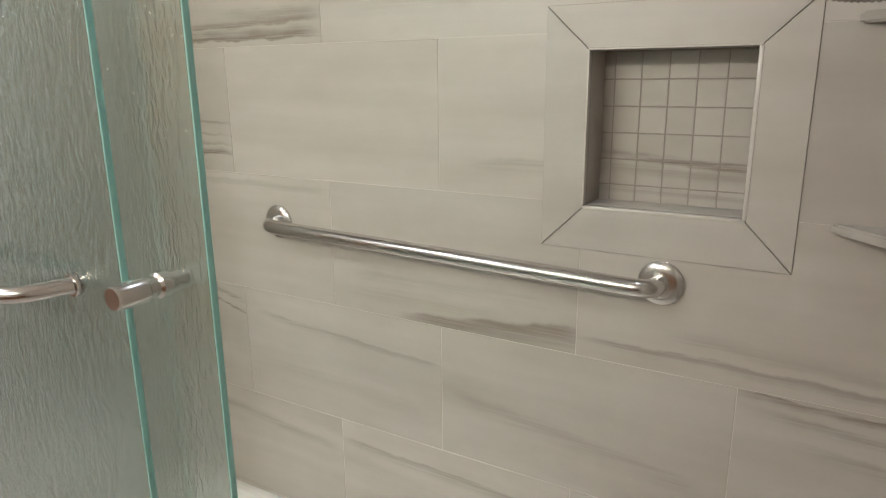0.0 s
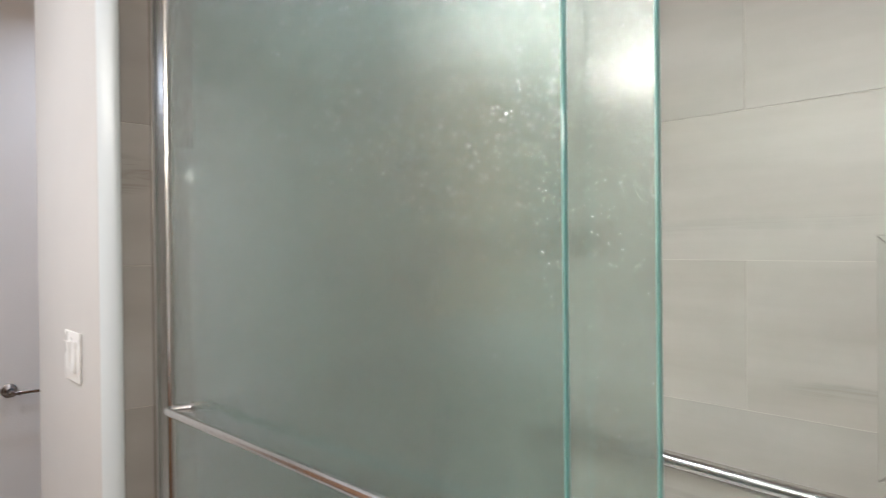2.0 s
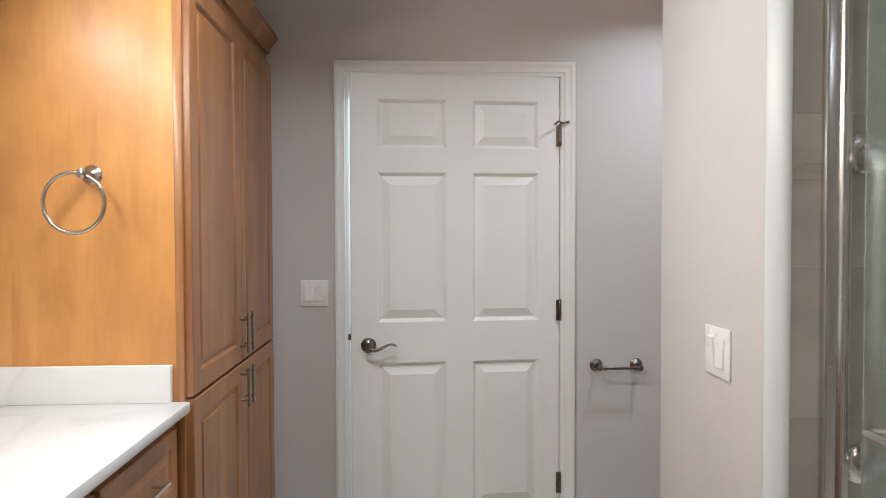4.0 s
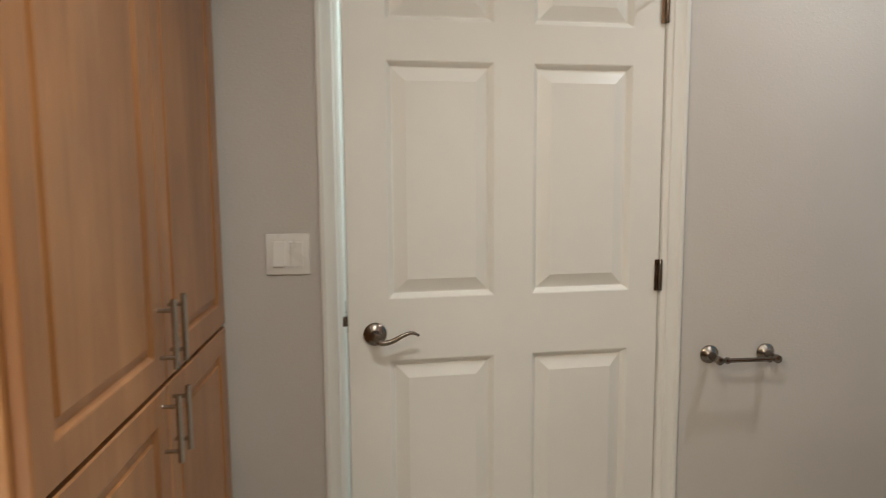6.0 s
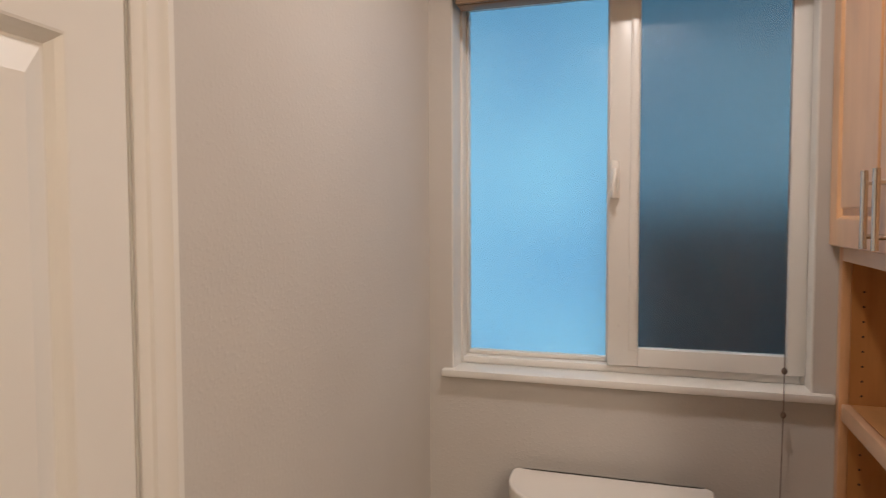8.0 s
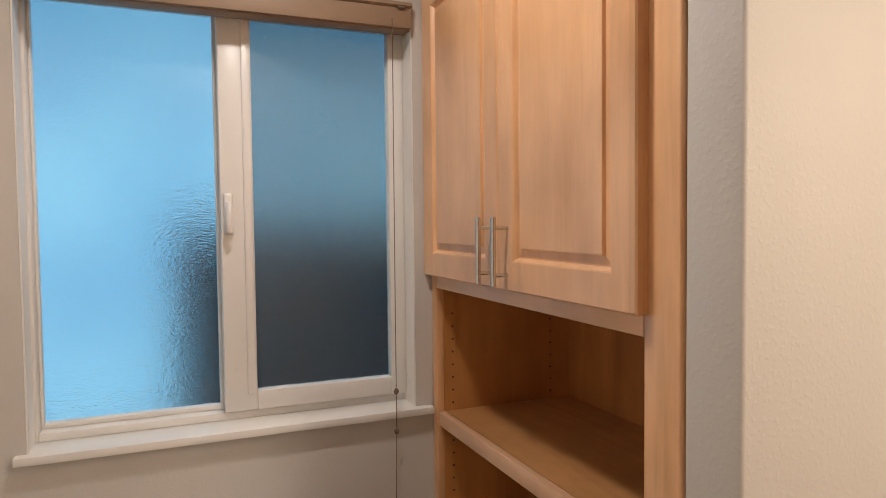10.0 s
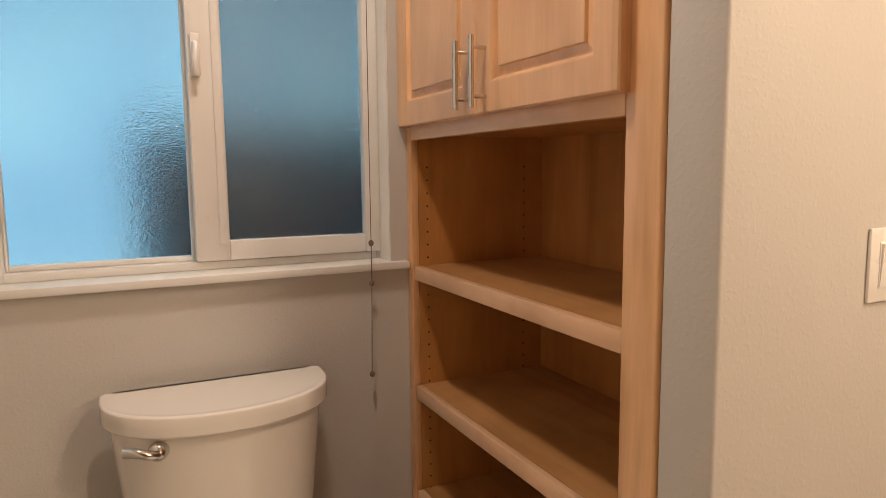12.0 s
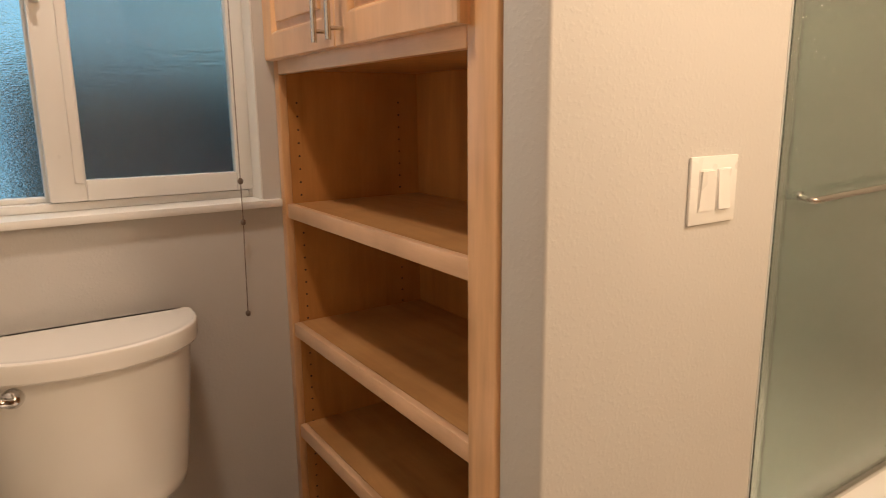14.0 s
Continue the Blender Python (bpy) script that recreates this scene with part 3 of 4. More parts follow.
def mitred(points):
    prof = [(0, 0), (0, 0.014), (0.004, 0.018), (0.014, 0.018), (0.018, 0.014), (0.032, 0.012), (0.044, 0.012), (0.048, 0.008), (0.058, 0.007), (0.062, 0.004), (0.062, 0)]
    (y0, y1, zt) = points
    out = []
    out.append(loft([[(WX + v, y0 + u, 0) for u, v in prof], [(WX + v, y0 + u, zt - u) for u, v in prof]]))
    out.append(loft([[(WX + v, y0 + u, zt - u) for u, v in prof], [(WX + v, y1 - u, zt - u) for u, v in prof]]))
    out.append(loft([[(WX + v, y1 - u, zt - u) for u, v in prof], [(WX + v, y1 - u, 0) for u, v in prof]]))
    return out


for nm, b in zip(("casing_latch_side", "casing_head", "casing_hinge_side"), mitred((DY0 - 0.058, DY1 + 0.060, DZ + 0.05))):
    part(nm, b, WHITE, frame_t)
part("jamb", box(WX - 0.12, WX - 0.002, DY0, DY0 + 0.004, 0, DZ), WHITE, frame_t)
part("jamb", box(WX - 0.12, WX - 0.002, DY1 - 0.004, DY1, 0, DZ), WHITE, frame_t)
part("jamb_head", box(WX - 0.12, WX - 0.002, DY0, DY1, DZ - 0.004, DZ), WHITE, frame_t)
part("strike_plate", box(WX - 0.075, WX - 0.035, DY0 + 0.004, DY0 + 0.0055, 0.945, 1.0), BRONZE, frame_t, "dark strike plate")
part("stop", box(WX - 0.065, WX - 0.048, DY0 + 0.004, DY0 + 0.016, 0, DZ - 0.004), WHITE, frame_t)

LW, LH, LT = 0.893, 2.05, 0.036
door = thing("door_1", (WX - 0.004, DY1 - 0.006, 0.012), "white six-panel door, slightly ajar, with dark lever handle", "door", "", "structure")
cols = ((0.110, 0.405), (0.512, 0.802))
rows_ = ((0.22, 0.852), (1.020, 1.653), (1.752, 1.958))
prof = ((0.003, -0.001), (0.009, -0.007), (0.015, -0.015), (0.018, -0.015), (0.053, -0.001))
slab = panel_slab(LW, LH, LT, [(c0, c1, r0 - 0.012, r1 - 0.012) for c0, c1 in cols for r0, r1 in rows_], prof)
AJAR = 4.4
swing = Matrix.Translation((WX, DY1 - 0.006, 0.012)) @ pose(0, 0, 0, 0, 0, AJAR) @ facing((-LT - 0.001, -LW, 0), "+x")
leaf = part("leaf", slab, WHITE, door, "white moulded six-panel leaf", swing, 8)
hx = lambda u, v, n: swing @ Vector((u, v, n))
out_n = (swing.to_3x3() @ Vector((0, 0, 1))).normalized()
lev = hx(0.072, 0.915, LT)
handle = part("lever_handle", turned(lev, out_n, [(0, 0.031), (0.004, 0.032), (0.010, 0.026), (0.016, 0.014), (0.040, 0.012), (0.052, 0.0125), (0.056, 0.009)]), BRONZE, door, "dark nickel rosette and wave lever")
L = [hx(0.072, 0.911, LT + 0.046), hx(0.085, 0.902, LT + 0.050), hx(0.110, 0.904, LT + 0.052), hx(0.140, 0.918, LT + 0.052), hx(0.165, 0.925, LT + 0.050), hx(0.186, 0.917, LT + 0.048)]
pts = smooth_path(L, 6)
part("lever", tube(pts, [0.0095 - 0.006 * i / (len(pts) - 1) for i in range(len(pts))], 12), BRONZE, handle)
part("latch_bolt", box(-0.013, 0.001, 0.936, 0.962, 0.012, 0.026, 0.002), BRONZE, door, "", swing)
part("latch_plate", box(0.0, 0.0015, 0.92, 0.98, 0.006, 0.03, 0), BRONZE, door, "", swing @ Matrix.Translation((-0.001, 0, 0)))
for z in (1.062, 1.812, 0.31):
    h = part("hinge", turned((WX + 0.008, DY1 - 0.004, z - 0.045), (0, 0, 1), [(0, 0.004), (0.002, 0.0055), (0.03, 0.0055), (0.0302, 0.0048), (0.031, 0.0055), (0.06, 0.0055), (0.0602, 0.0048), (0.061, 0.0055), (0.088, 0.0055), (0.092, 0.003)], 14), BRONZE, door, "dark steel hinge")
    part("hinge_leaf", box(WX + 0.002, WX + 0.0045, DY1 - 0.02, DY1 - 0.006, z - 0.045, z + 0.045), BRONZE, h)
st = part("hinge_stop", tube(smooth_path([(WX + 0.008, DY1 - 0.004, 1.862), (WX + 0.03, DY1 - 0.008, 1.868), (WX + 0.055, DY1 - 0.025, 1.864), (WX + 0.062, DY1 - 0.04, 1.85)], 5), 0.004, 10), BRONZE, door, "curved hinge-pin door stop")
part("rubber_tip", turned((WX + 0.010, DY1 + 0.0, 1.866), (0.4, 1, 0.1), [(0, 0.004), (0.026, 0.004), (0.027, 0.006), (0.033, 0.006), (0.034, 0.003)], 12), BRONZE, st)


def switch_plate(name, centre, side, label, w=0.118, h=0.112, up=(False, True)):
    """A two-gang plate with rocker switches."""
    m = facing(centre, side)
    ob = thing(name, centre, label, "light switch", "light switches")
    part("plate", box(-w / 2, w / 2, -h / 2, h / 2, 0, 0.006, 0.0025), PLASTIC, ob, "", m)
    for x, top in ((-0.0235, up[0]), (0.0235, up[1])):
        part("rocker_frame", box(x - 0.0175, x + 0.0175, -0.035, 0.035, 0.005, 0.0075, 0.001), PLASTIC, ob, "", m)
        a, c = (0.012, 0.008) if top else (0.008, 0.012)
        rk = bm_of([(x - 0.0155, -0.0325, 0.006), (x + 0.0155, -0.0325, 0.006), (x + 0.0155, 0.0325, 0.006), (x - 0.0155, 0.0325, 0.006),
                    (x - 0.0155, -0.0325, c), (x + 0.0155, -0.0325, c), (x + 0.0155, 0.0325, a), (x - 0.0155, 0.0325, a)],
                   [(3, 2, 1, 0), (4, 5, 6, 7), (0, 1, 5, 4), (1, 2, 6, 5), (2, 3, 7, 6), (3, 0, 4, 7)])
        part("rocker", rk, PLASTIC, ob, "", m)
    return ob


switch_plate("light_switch", (WX, -0.867, 1.142), "+x", "white double rocker switch beside the door")
switch_plate("light_switch", (-1.760, STUB_Y, 1.127), "-y", "white double rocker switch on the cream partition", 0.124, 0.112, (True, False))

# paper holder
tp = thing("toilet_paper_holder", (WX, 0.43, 0.82), "empty dark nickel toilet paper holder on the wall", "paper holder")
for y in (0.345, 0.520):
    part("post", turned((WX, y, 0.822), (1, 0, -0.05), [(0, 0.027), (0.004, 0.028), (0.008, 0.022), (0.012, 0.020), (0.018, 0.012), (0.05, 0.009), (0.056, 0.012), (0.070, 0.012), (0.074, 0.006)], 22), BRONZE, tp, "round stepped post")
part("rod", turned((WX + 0.062, 0.335, 0.818), (0, 1, 0), [(0, 0.004), (0.004, 0.009), (0.010, 0.009), (0.014, 0.0065), (0.03, 0.0065), (0.032, 0.010), (0.038, 0.010), (0.040, 0.0065), (0.158, 0.0065), (0.160, 0.010), (0.166, 0.010), (0.168, 0.0065), (0.186, 0.0065), (0.190, 0.009), (0.196, 0.004)], 16), BRONZE, tp, "spring rod")

# ---- window ----
win = thing("window_1", ((WN0 + WN1) / 2, 1.38, WZ0), "white vinyl sliding window with blue-lit obscure glass", "window", "", "structure")
FR0, FR1 = WN0, WN1


def bars(x0, x1, z0, z1, y0, y1, wl_, wr, wb, wt, parent):
    for nm, b in (("stile", (x0, x0 + wl_, z0, z1)), ("stile", (x1 - wr, x1, z0, z1)), ("rail", (x0 + wl_, x1 - wr, z0, z0 + wb)), ("rail", (x0 + wl_, x1 - wr, z1 - wt, z1))):
        part(nm, box(b[0], b[1], y0, y1, b[2], b[3], 0.003), VINYL, parent)


frm = part("window_frame", box(FR0, FR1, 1.415, 1.432, 1.036, 1.056, 0.002), VINYL, win)
bars(FR0 + 0.001, FR1 - 0.001, 1.036, WZ1 - 0.001, 1.362, 1.432, 0.010, 0.012, 0.020, 0.03, frm)
fixed = part("fixed_sash", box(-2.662, -2.640, 1.392, 1.42, 1.056, 2.062, 0.003), VINYL, win)
bars(FR0 + 0.011, -2.640, 1.056, 2.062, 1.395, 1.425, 0.007, 0.02, 0.013, 0.02, fixed)
p = part("pane", box(FR0 + 0.012, -2.65, 1.408, 1.413, 1.062, 2.057), OBSCURE, win, "obscure glass pane")
p.visible_shadow = False
sash = part("sliding_sash", box(-2.655, -2.578, 1.350, 1.385, 1.058, 2.060, 0.004), VINYL, win)
bars(-2.580, FR1 - 0.004, 1.058, 2.060, 1.350, 1.385, 0.004, 0.042, 0.048, 0.03, sash)
part("stile_lip", box(-2.600, -2.579, 1.345, 1.350, 1.10, 2.042, 0.002), VINYL, sash)
p = part("pane", box(-2.579, FR1 - 0.043, 1.366, 1.371, 1.10, 2.042), OBSCURE, win, "obscure glass pane")
p.visible_shadow = False
part("insect_screen", box(-2.60, FR1 - 0.030, 1.425, 1.4265, 1.058, 2.062), SCREEN, win, "dark insect screen behind the sliding sash")
lt = part("latch", box(-2.648, -2.626, 1.335, 1.352, 1.50, 1.60, 0.005), VINYL, sash, "white window latch")
part("latch_lever", tube(smooth_path([(-2.637, 1.335, 1.575), (-2.637, 1.32, 1.56), (-2.640, 1.315, 1.53), (-2.637, 1.322, 1.505)], 4), [0.007] * 13, 10), VINYL, lt)
for nm, q in (("liner", (FR0 + 0.0005, FR0 + 0.004, NY + 0.001, 1.362, 1.036, WZ1 - 0.004)), ("liner", (FR1 - 0.004, FR1 - 0.0005, NY + 0.001, 1.362, 1.036, WZ1 - 0.004)), ("liner", (FR0 + 0.0005, FR1 - 0.0005, NY + 0.001, 1.362, WZ1 - 0.004, WZ1 - 0.0005))):
    part(nm, box(*q), WHITE, win, "white painted reveal lining")
part("window_sill", box(-3.090, CAB_X - 0.004, 1.260, 1.39, 1.017, 1.036, 0.002), WHITE, win, "white painted sill board")

blind = thing("window_blind", (-2.615, 1.27, 2.04), "brown slatted blind drawn up at the window head", "blind")
VX0, VX1 = WN0 + 0.019, WN1 - 0.008
part("valance", box(VX0, VX1, 1.262, 1.272, 2.019, 2.070, 0.003), BLIND, blind, "brown moulded valance")
part("valance_lip", loft([[(x, 1.262, 2.070), (x, 1.255, 2.074), (x, 1.257, 2.082), (x, 1.265, 2.086), (x, 1.275, 2.086), (x, 1.275, 2.070)] for x in (VX0, VX1)]), BLIND, blind)
part("clip", box(VX1 - 0.040, VX1 - 0.020, 1.253, 1.262, 2.066, 2.072, 0.001), CORD, blind, "small dark valance clip")
part("headrail", box(VX0, VX1, 1.276, 1.330, 2.058, 2.088, 0.003), BLIND, blind)
for k in range(7):
    z = 2.029 + k * 0.0040
    part("slat", box(VX0, VX1, 1.276 + 0.001 * (k % 3), 1.326, z, z + 0.0028, 0.001), BLIND, blind)
part("bottom_rail", box(VX0, VX1, 1.276, 1.326, 2.017, 2.028, 0.003), BLIND, blind)
cord = thing("blind_cord", (-2.243, 1.256, 0.741), "thin brown blind cord with wooden beads", "cord")
part("cord", tube([(-2.238, 1.258, 2.04), (-2.242, 1.254, 1.3), (-2.243, 1.252, 1.0), (-2.246, 1.258, 0.745)], 0.0011, 6), CORD, cord)
for x, y, z in ((-2.243, 1.252, 1.091), (-2.2435, 1.252, 0.987), (-2.246, 1.257, 0.745)):
    part("bead", turned((x, y, z - 0.008), (0, 0, 1), [(0, 0.002), (0.002, 0.005), (0.007, 0.007), (0.012, 0.006), (0.016, 0.002)], 12), CORD, cord, "brown wooden bead")

# outside
solid("ground", box(-60, 60, 1.5, 60, -0.5, -0.4), PATIO, "pale blue-grey paving outside the window", "ground")
solid("backdrop", box(-30, 30, 6.0, 6.05, -0.5, 14), DUSK, "pale blue evening sky beyond the window", "sky")
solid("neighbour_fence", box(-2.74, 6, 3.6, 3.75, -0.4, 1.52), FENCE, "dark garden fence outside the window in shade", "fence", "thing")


# ---- in-wall linen cabinet ----
def pull(parent, x, y, z0, z1, side, mat=STEEL):
    """A bar pull: a bar on two posts, standing off the face."""
    n = {"-x": Vector((-1, 0, 0)), "+y": Vector((0, 1, 0))}[side]
    o = Vector((x, y, 0))
    p = part("pull_handle", tube([o + n * 0.032 + Vector((0, 0, z)) for z in (z0, z1)], 0.0058, 12), mat, parent, "satin metal bar pull")
    for z in (z0 + 0.022, z1 - 0.022):
        part("post", tube([o + Vector((0, 0, z)), o + n * 0.032 + Vector((0, 0, z))], 0.0042, 10), mat, p)


def cabinet_door(parent, origin, side, w, h, mat, border=0.058, t=0.022):
    m = facing(origin, side)
    prof = ((0.003, -0.001), (0.006, -0.005), (0.009, -0.0105), (0.012, -0.011), (0.026, -0.0085), (0.0275, -0.003), (0.030, -0.0025))
    return part("door", panel_slab(w, h, t, [(border, w - border, border, h - border)], prof, 0.003), mat, parent, "", m, 8)


FY0, FY1 = 0.354, NY - 0.002
IY0, IY1 = 0.432, 1.252
linen = thing("linen_cabinet", (CAB_X, 0.81, 0.0), "light maple built-in linen cabinet with open shelves below doors", "cabinet")
CD = 0.415
# carcass and shelf boards carry the cabinet's inner shade in their colour
part("side_panel", box(CAB_X + 0.02, CAB_X + CD, IY1, IY1 + 0.018, 0.0, 2.18), MAPLE_IN_SHADED, linen)
part("side_panel", box(CAB_X + 0.02, CAB_X + CD, IY0 - 0.018, IY0, 0.0, 2.18), MAPLE_IN_SHADED, linen)
part("back_panel", box(CAB_X + CD - 0.008, CAB_X + CD, IY0, IY1, 0.0, 2.18), MAPLE_IN_SHADED, linen)
part("stile", box(CAB_X, CAB_X + 0.02, FY0, IY0, 0.0, 2.19, 0.005, None, 3), MAPLE, linen)
part("stile", box(CAB_X, CAB_X + 0.02, IY1, FY1, 0.0, 2.19, 0.002), MAPLE, linen)
part("rail", box(CAB_X, CAB_X + 0.02, IY0, IY1, 1.352, 1.395, 0.002), MAPLE_PALE, linen, "paler maple rail")
part("rail", box(CAB_X, CAB_X + 0.02, IY0, IY1, 2.09, 2.19, 0.002), MAPLE_SHADED, linen)
part("rail", box(CAB_X, CAB_X + 0.02, IY0, IY1, 0.0, 0.07, 0.002), MAPLE_SHADED, linen)
part("deck", box(CAB_X + 0.02, CAB_X + CD - 0.008, IY0, IY1, 1.362, 1.38), MAPLE_IN_SHADED, linen)
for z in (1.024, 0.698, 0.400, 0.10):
    sh = part("shelf", box(CAB_X + 0.023, CAB_X + CD - 0.01, IY0 + 0.002, IY1 - 0.002, z - 0.020, z - 0.0005), MAPLE_SHADED, linen, "maple veneer shelf board with shade in its colour")
    part("lipping", box(CAB_X + 0.004, CAB_X + 0.023, IY0 + 0.002, IY1 - 0.002, z - 0.038, z, 0.003), MAPLE_PALE, sh, "pale thick maple front edge")
# shelf-pin holes: flat dark discs painted as the shade inside each hole
for x in (CAB_X + 0.045, CAB_X + CD - 0.07):
    first = None
    for k in range(34):
        if first is None:
            first = part("pin_hole_shade", turned((x, IY1 - 0.0006, 0.16), (0, 1, 0), [(0, 0.0028), (0.0004, 0.0028)], 8), DARK, linen)
        else:
            again = new("pin_hole_shade", first.data)
            again.parent, again.location = linen, (0, 0, 0.034 * k)
DZ0, DZ1 = 1.386, 2.13
for o, nm, dwide in ((1.281, "left", 0.424), (0.854, "right", 0.433)):
    d = cabinet_door(linen, (CAB_X, o, DZ0), "-x", dwide, DZ1 - DZ0, MAPLE)
    pull(d, CAB_X - 0.022, 0.884 if nm == "left" else 0.815, 1.396, 1.534, "-x")

# ---- tall cabinet and vanity ----
TX0, TX1, TY = WX, -2.088, -1.060
tall = thing("tall_cabinet", ((TX0 + TX1) / 2, -1.35, 0), "tall honey maple cabinet with paired doors beside the vanity", "cabinet")
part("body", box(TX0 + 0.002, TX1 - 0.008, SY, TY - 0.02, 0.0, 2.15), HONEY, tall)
part("side_panel", box(TX1 - 0.008, TX1, SY, TY - 0.022, 0.0, 2.15), PANEL_LIT, tall, "orange-toned maple side panel with lamp light in its colour")
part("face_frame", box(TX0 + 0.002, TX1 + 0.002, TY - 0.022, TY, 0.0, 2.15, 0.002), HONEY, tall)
dw = (TX1 - TX0 - 0.03) / 2
for k in range(2):
    x = TX1 - 0.008 - k * (dw + 0.004)
    for z0, z1, hz in ((0.958, 2.10, (0.990, 1.125)), (0.10, 0.949, (0.805, 0.938))):
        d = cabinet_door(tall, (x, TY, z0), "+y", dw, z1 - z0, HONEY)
        pull(d, x - (dw - 0.030 if k == 0 else 0.030), TY + 0.02, hz[0], hz[1], "+y", NICKEL)
crown = [(0, 0), (0.012, 0), (0.018, 0.02), (0.04, 0.05), (0.048, 0.055), (0.048, 0.07), (0, 0.07)]
part("crown", loft([[(x, TY + u, 2.15 + v) for u, v in crown] for x in (TX0 + 0.002, TX1 + 0.03)]), HONEY, tall, "stepped crown moulding")
part("crown_return", loft([[(TX1 + u * 0.6, y, 2.15 + v) for u, v in crown] for y in (SY, TY)]), HONEY, tall)

CT = 0.948
vanity = thing("vanity_cabinet", (-1.0, -1.35, 0), "honey maple vanity cabinet with drawers", "vanity")
part("body", box(TX1 + 0.003, 0.6, SY, TY - 0.03, 0.09, CT - 0.03), HONEY, vanity)
for k in range(3):
    x = TX1 + 0.035 + 0.45 * k
    for z0, z1 in ((0.70, 0.885), (0.42, 0.69), (0.12, 0.41)):
        m = facing((x + 0.43, TY - 0.03, z0), "+y")
        d = part("drawer_front", panel_slab(0.43, z1 - z0, 0.02, [(0.04, 0.39, 0.04, z1 - z0 - 0.04)], ((0.006, -0.006), (0.012, -0.006), (0.03, -0.001)), 0.003), HONEY, vanity, "", m, 8)
        zc = (z0 + z1) / 2
        p = part("pull_handle", tube([(x + 0.15, TY + 0.022, zc), (x + 0.28, TY + 0.022, zc)], 0.0058, 12), STEEL, d, "brushed steel bar pull")
        for q in (x + 0.17, x + 0.26):
            part("post", tube([(q, TY - 0.012, zc), (q, TY + 0.022, zc)], 0.0042, 10), STEEL, p)
top = thing("vanity_countertop", (-0.7, -1.33, CT - 0.03), "white quartz countertop with grey veins and side splash", "countertop")
part("slab", box(TX1 + 0.002, 0.62, SY, TY + 0.016, CT - 0.03, CT, 0.006), QUARTZ_M, top)
part("side_splash", box(TX1 + 0.002, TX1 + 0.022, SY + 0.02, TY - 0.03, CT, CT + 0.10, 0.002), QUARTZ_M, top)
part("back_splash", box(TX1 + 0.002, 0.62, SY, SY + 0.02, CT, CT + 0.10, 0.002), QUARTZ_M, top)

ring = thing("towel_ring", (TX1, -1.30, 1.56), "round brushed nickel towel ring on the cabinet side", "towel ring")
part("mount", turned((TX1, -1.295, 1.555), (1, 0, 0), [(0, 0.026), (0.004, 0.027), (0.010, 0.020), (0.014, 0.018), (0.02, 0.011), (0.045, 0.010), (0.050, 0.013), (0.062, 0.013), (0.066, 0.006)], 24), NICKEL, ring)
c = Vector((TX1 + 0.054, -1.317, 1.480))
b = bmesh.new()
RR, rr = 0.078, 0.0052
tor = [[c + Vector((rr * math.sin(q), (RR + rr * math.cos(q)) * math.cos(t), (RR + rr * math.cos(q)) * math.sin(t))) for q in (2 * math.pi * j / 10 for j in range(10))] for t in (2 * math.pi * i / 48 for i in range(49))]
part("ring", loft(tor, None, (False, False)), NICKEL, ring)

# ---- toilet ----
toilet = thing("toilet", (-2.655, 1.0, 0), "white porcelain toilet with half-round tank", "toilet")
TCX, TBY = -2.638, 1.236


def dee(w, d, z, back=TBY, n=28, p=0.75, r=0.012):
    """A half-round outline, flat at the back."""
    out = [(TCX + w / 2 - r, back, z), (TCX - w / 2 + r, back, z), (TCX - w / 2, back - r, z)]
    for k in range(n + 1):
        a = math.pi * (1 - k / n)
        s = math.sin(a) ** p
        out.append((TCX + w / 2 * math.cos(a), back - 0.022 - (d - 0.022) * s, z))
    return out + [(TCX + w / 2, back - r, z)]


part("tank", loft([dee(0.36, 0.17, 0.385), dee(0.385, 0.185, 0.40), dee(0.40, 0.195, 0.43), dee(0.450, 0.212, 0.70), dee(0.456, 0.216, 0.755)]), PORCELAIN, toilet, "glazed white tank tapering downward")
part("lid", loft([dee(0.462, 0.220, 0.750), dee(0.484, 0.236, 0.7505), dee(0.489, 0.239, 0.755), dee(0.490, 0.24, 0.772), dee(0.490, 0.24, 0.789), dee(0.4885, 0.239, 0.793), dee(0.484, 0.2365, 0.7955), dee(0.478, 0.233, 0.7962), dee(0.468, 0.226, 0.7950), dee(0.44, 0.208, 0.7935)]), PORCELAIN, toilet, "half-round tank lid", None, 24)
lv = part("flush_lever", turned((-2.776, 1.045, 0.722), (0.12, -1, 0), [(0, 0.020), (0.006, 0.021), (0.014, 0.018), (0.022, 0.010), (0.026, 0.004)], 20), CHROME, toilet, "chrome flush lever")
pts = smooth_path([(-2.776, 1.022, 0.722), (-2.793, 1.014, 0.727), (-2.815, 1.017, 0.734), (-2.838, 1.026, 0.736)], 6)
part("arm", tube(pts, [0.008 + 0.003 * i / (len(pts) - 1) for i in range(len(pts))], 12), CHROME, lv)


def oval(w, d, cy, z, n=36):
    out = []
    for k in range(n):
        a = 2 * math.pi * k / n
        out.append((TCX + w / 2 * math.cos(a) * (1 - 0.12 * max(0, -math.sin(a))), cy + d / 2 * math.sin(a), z))
    return out


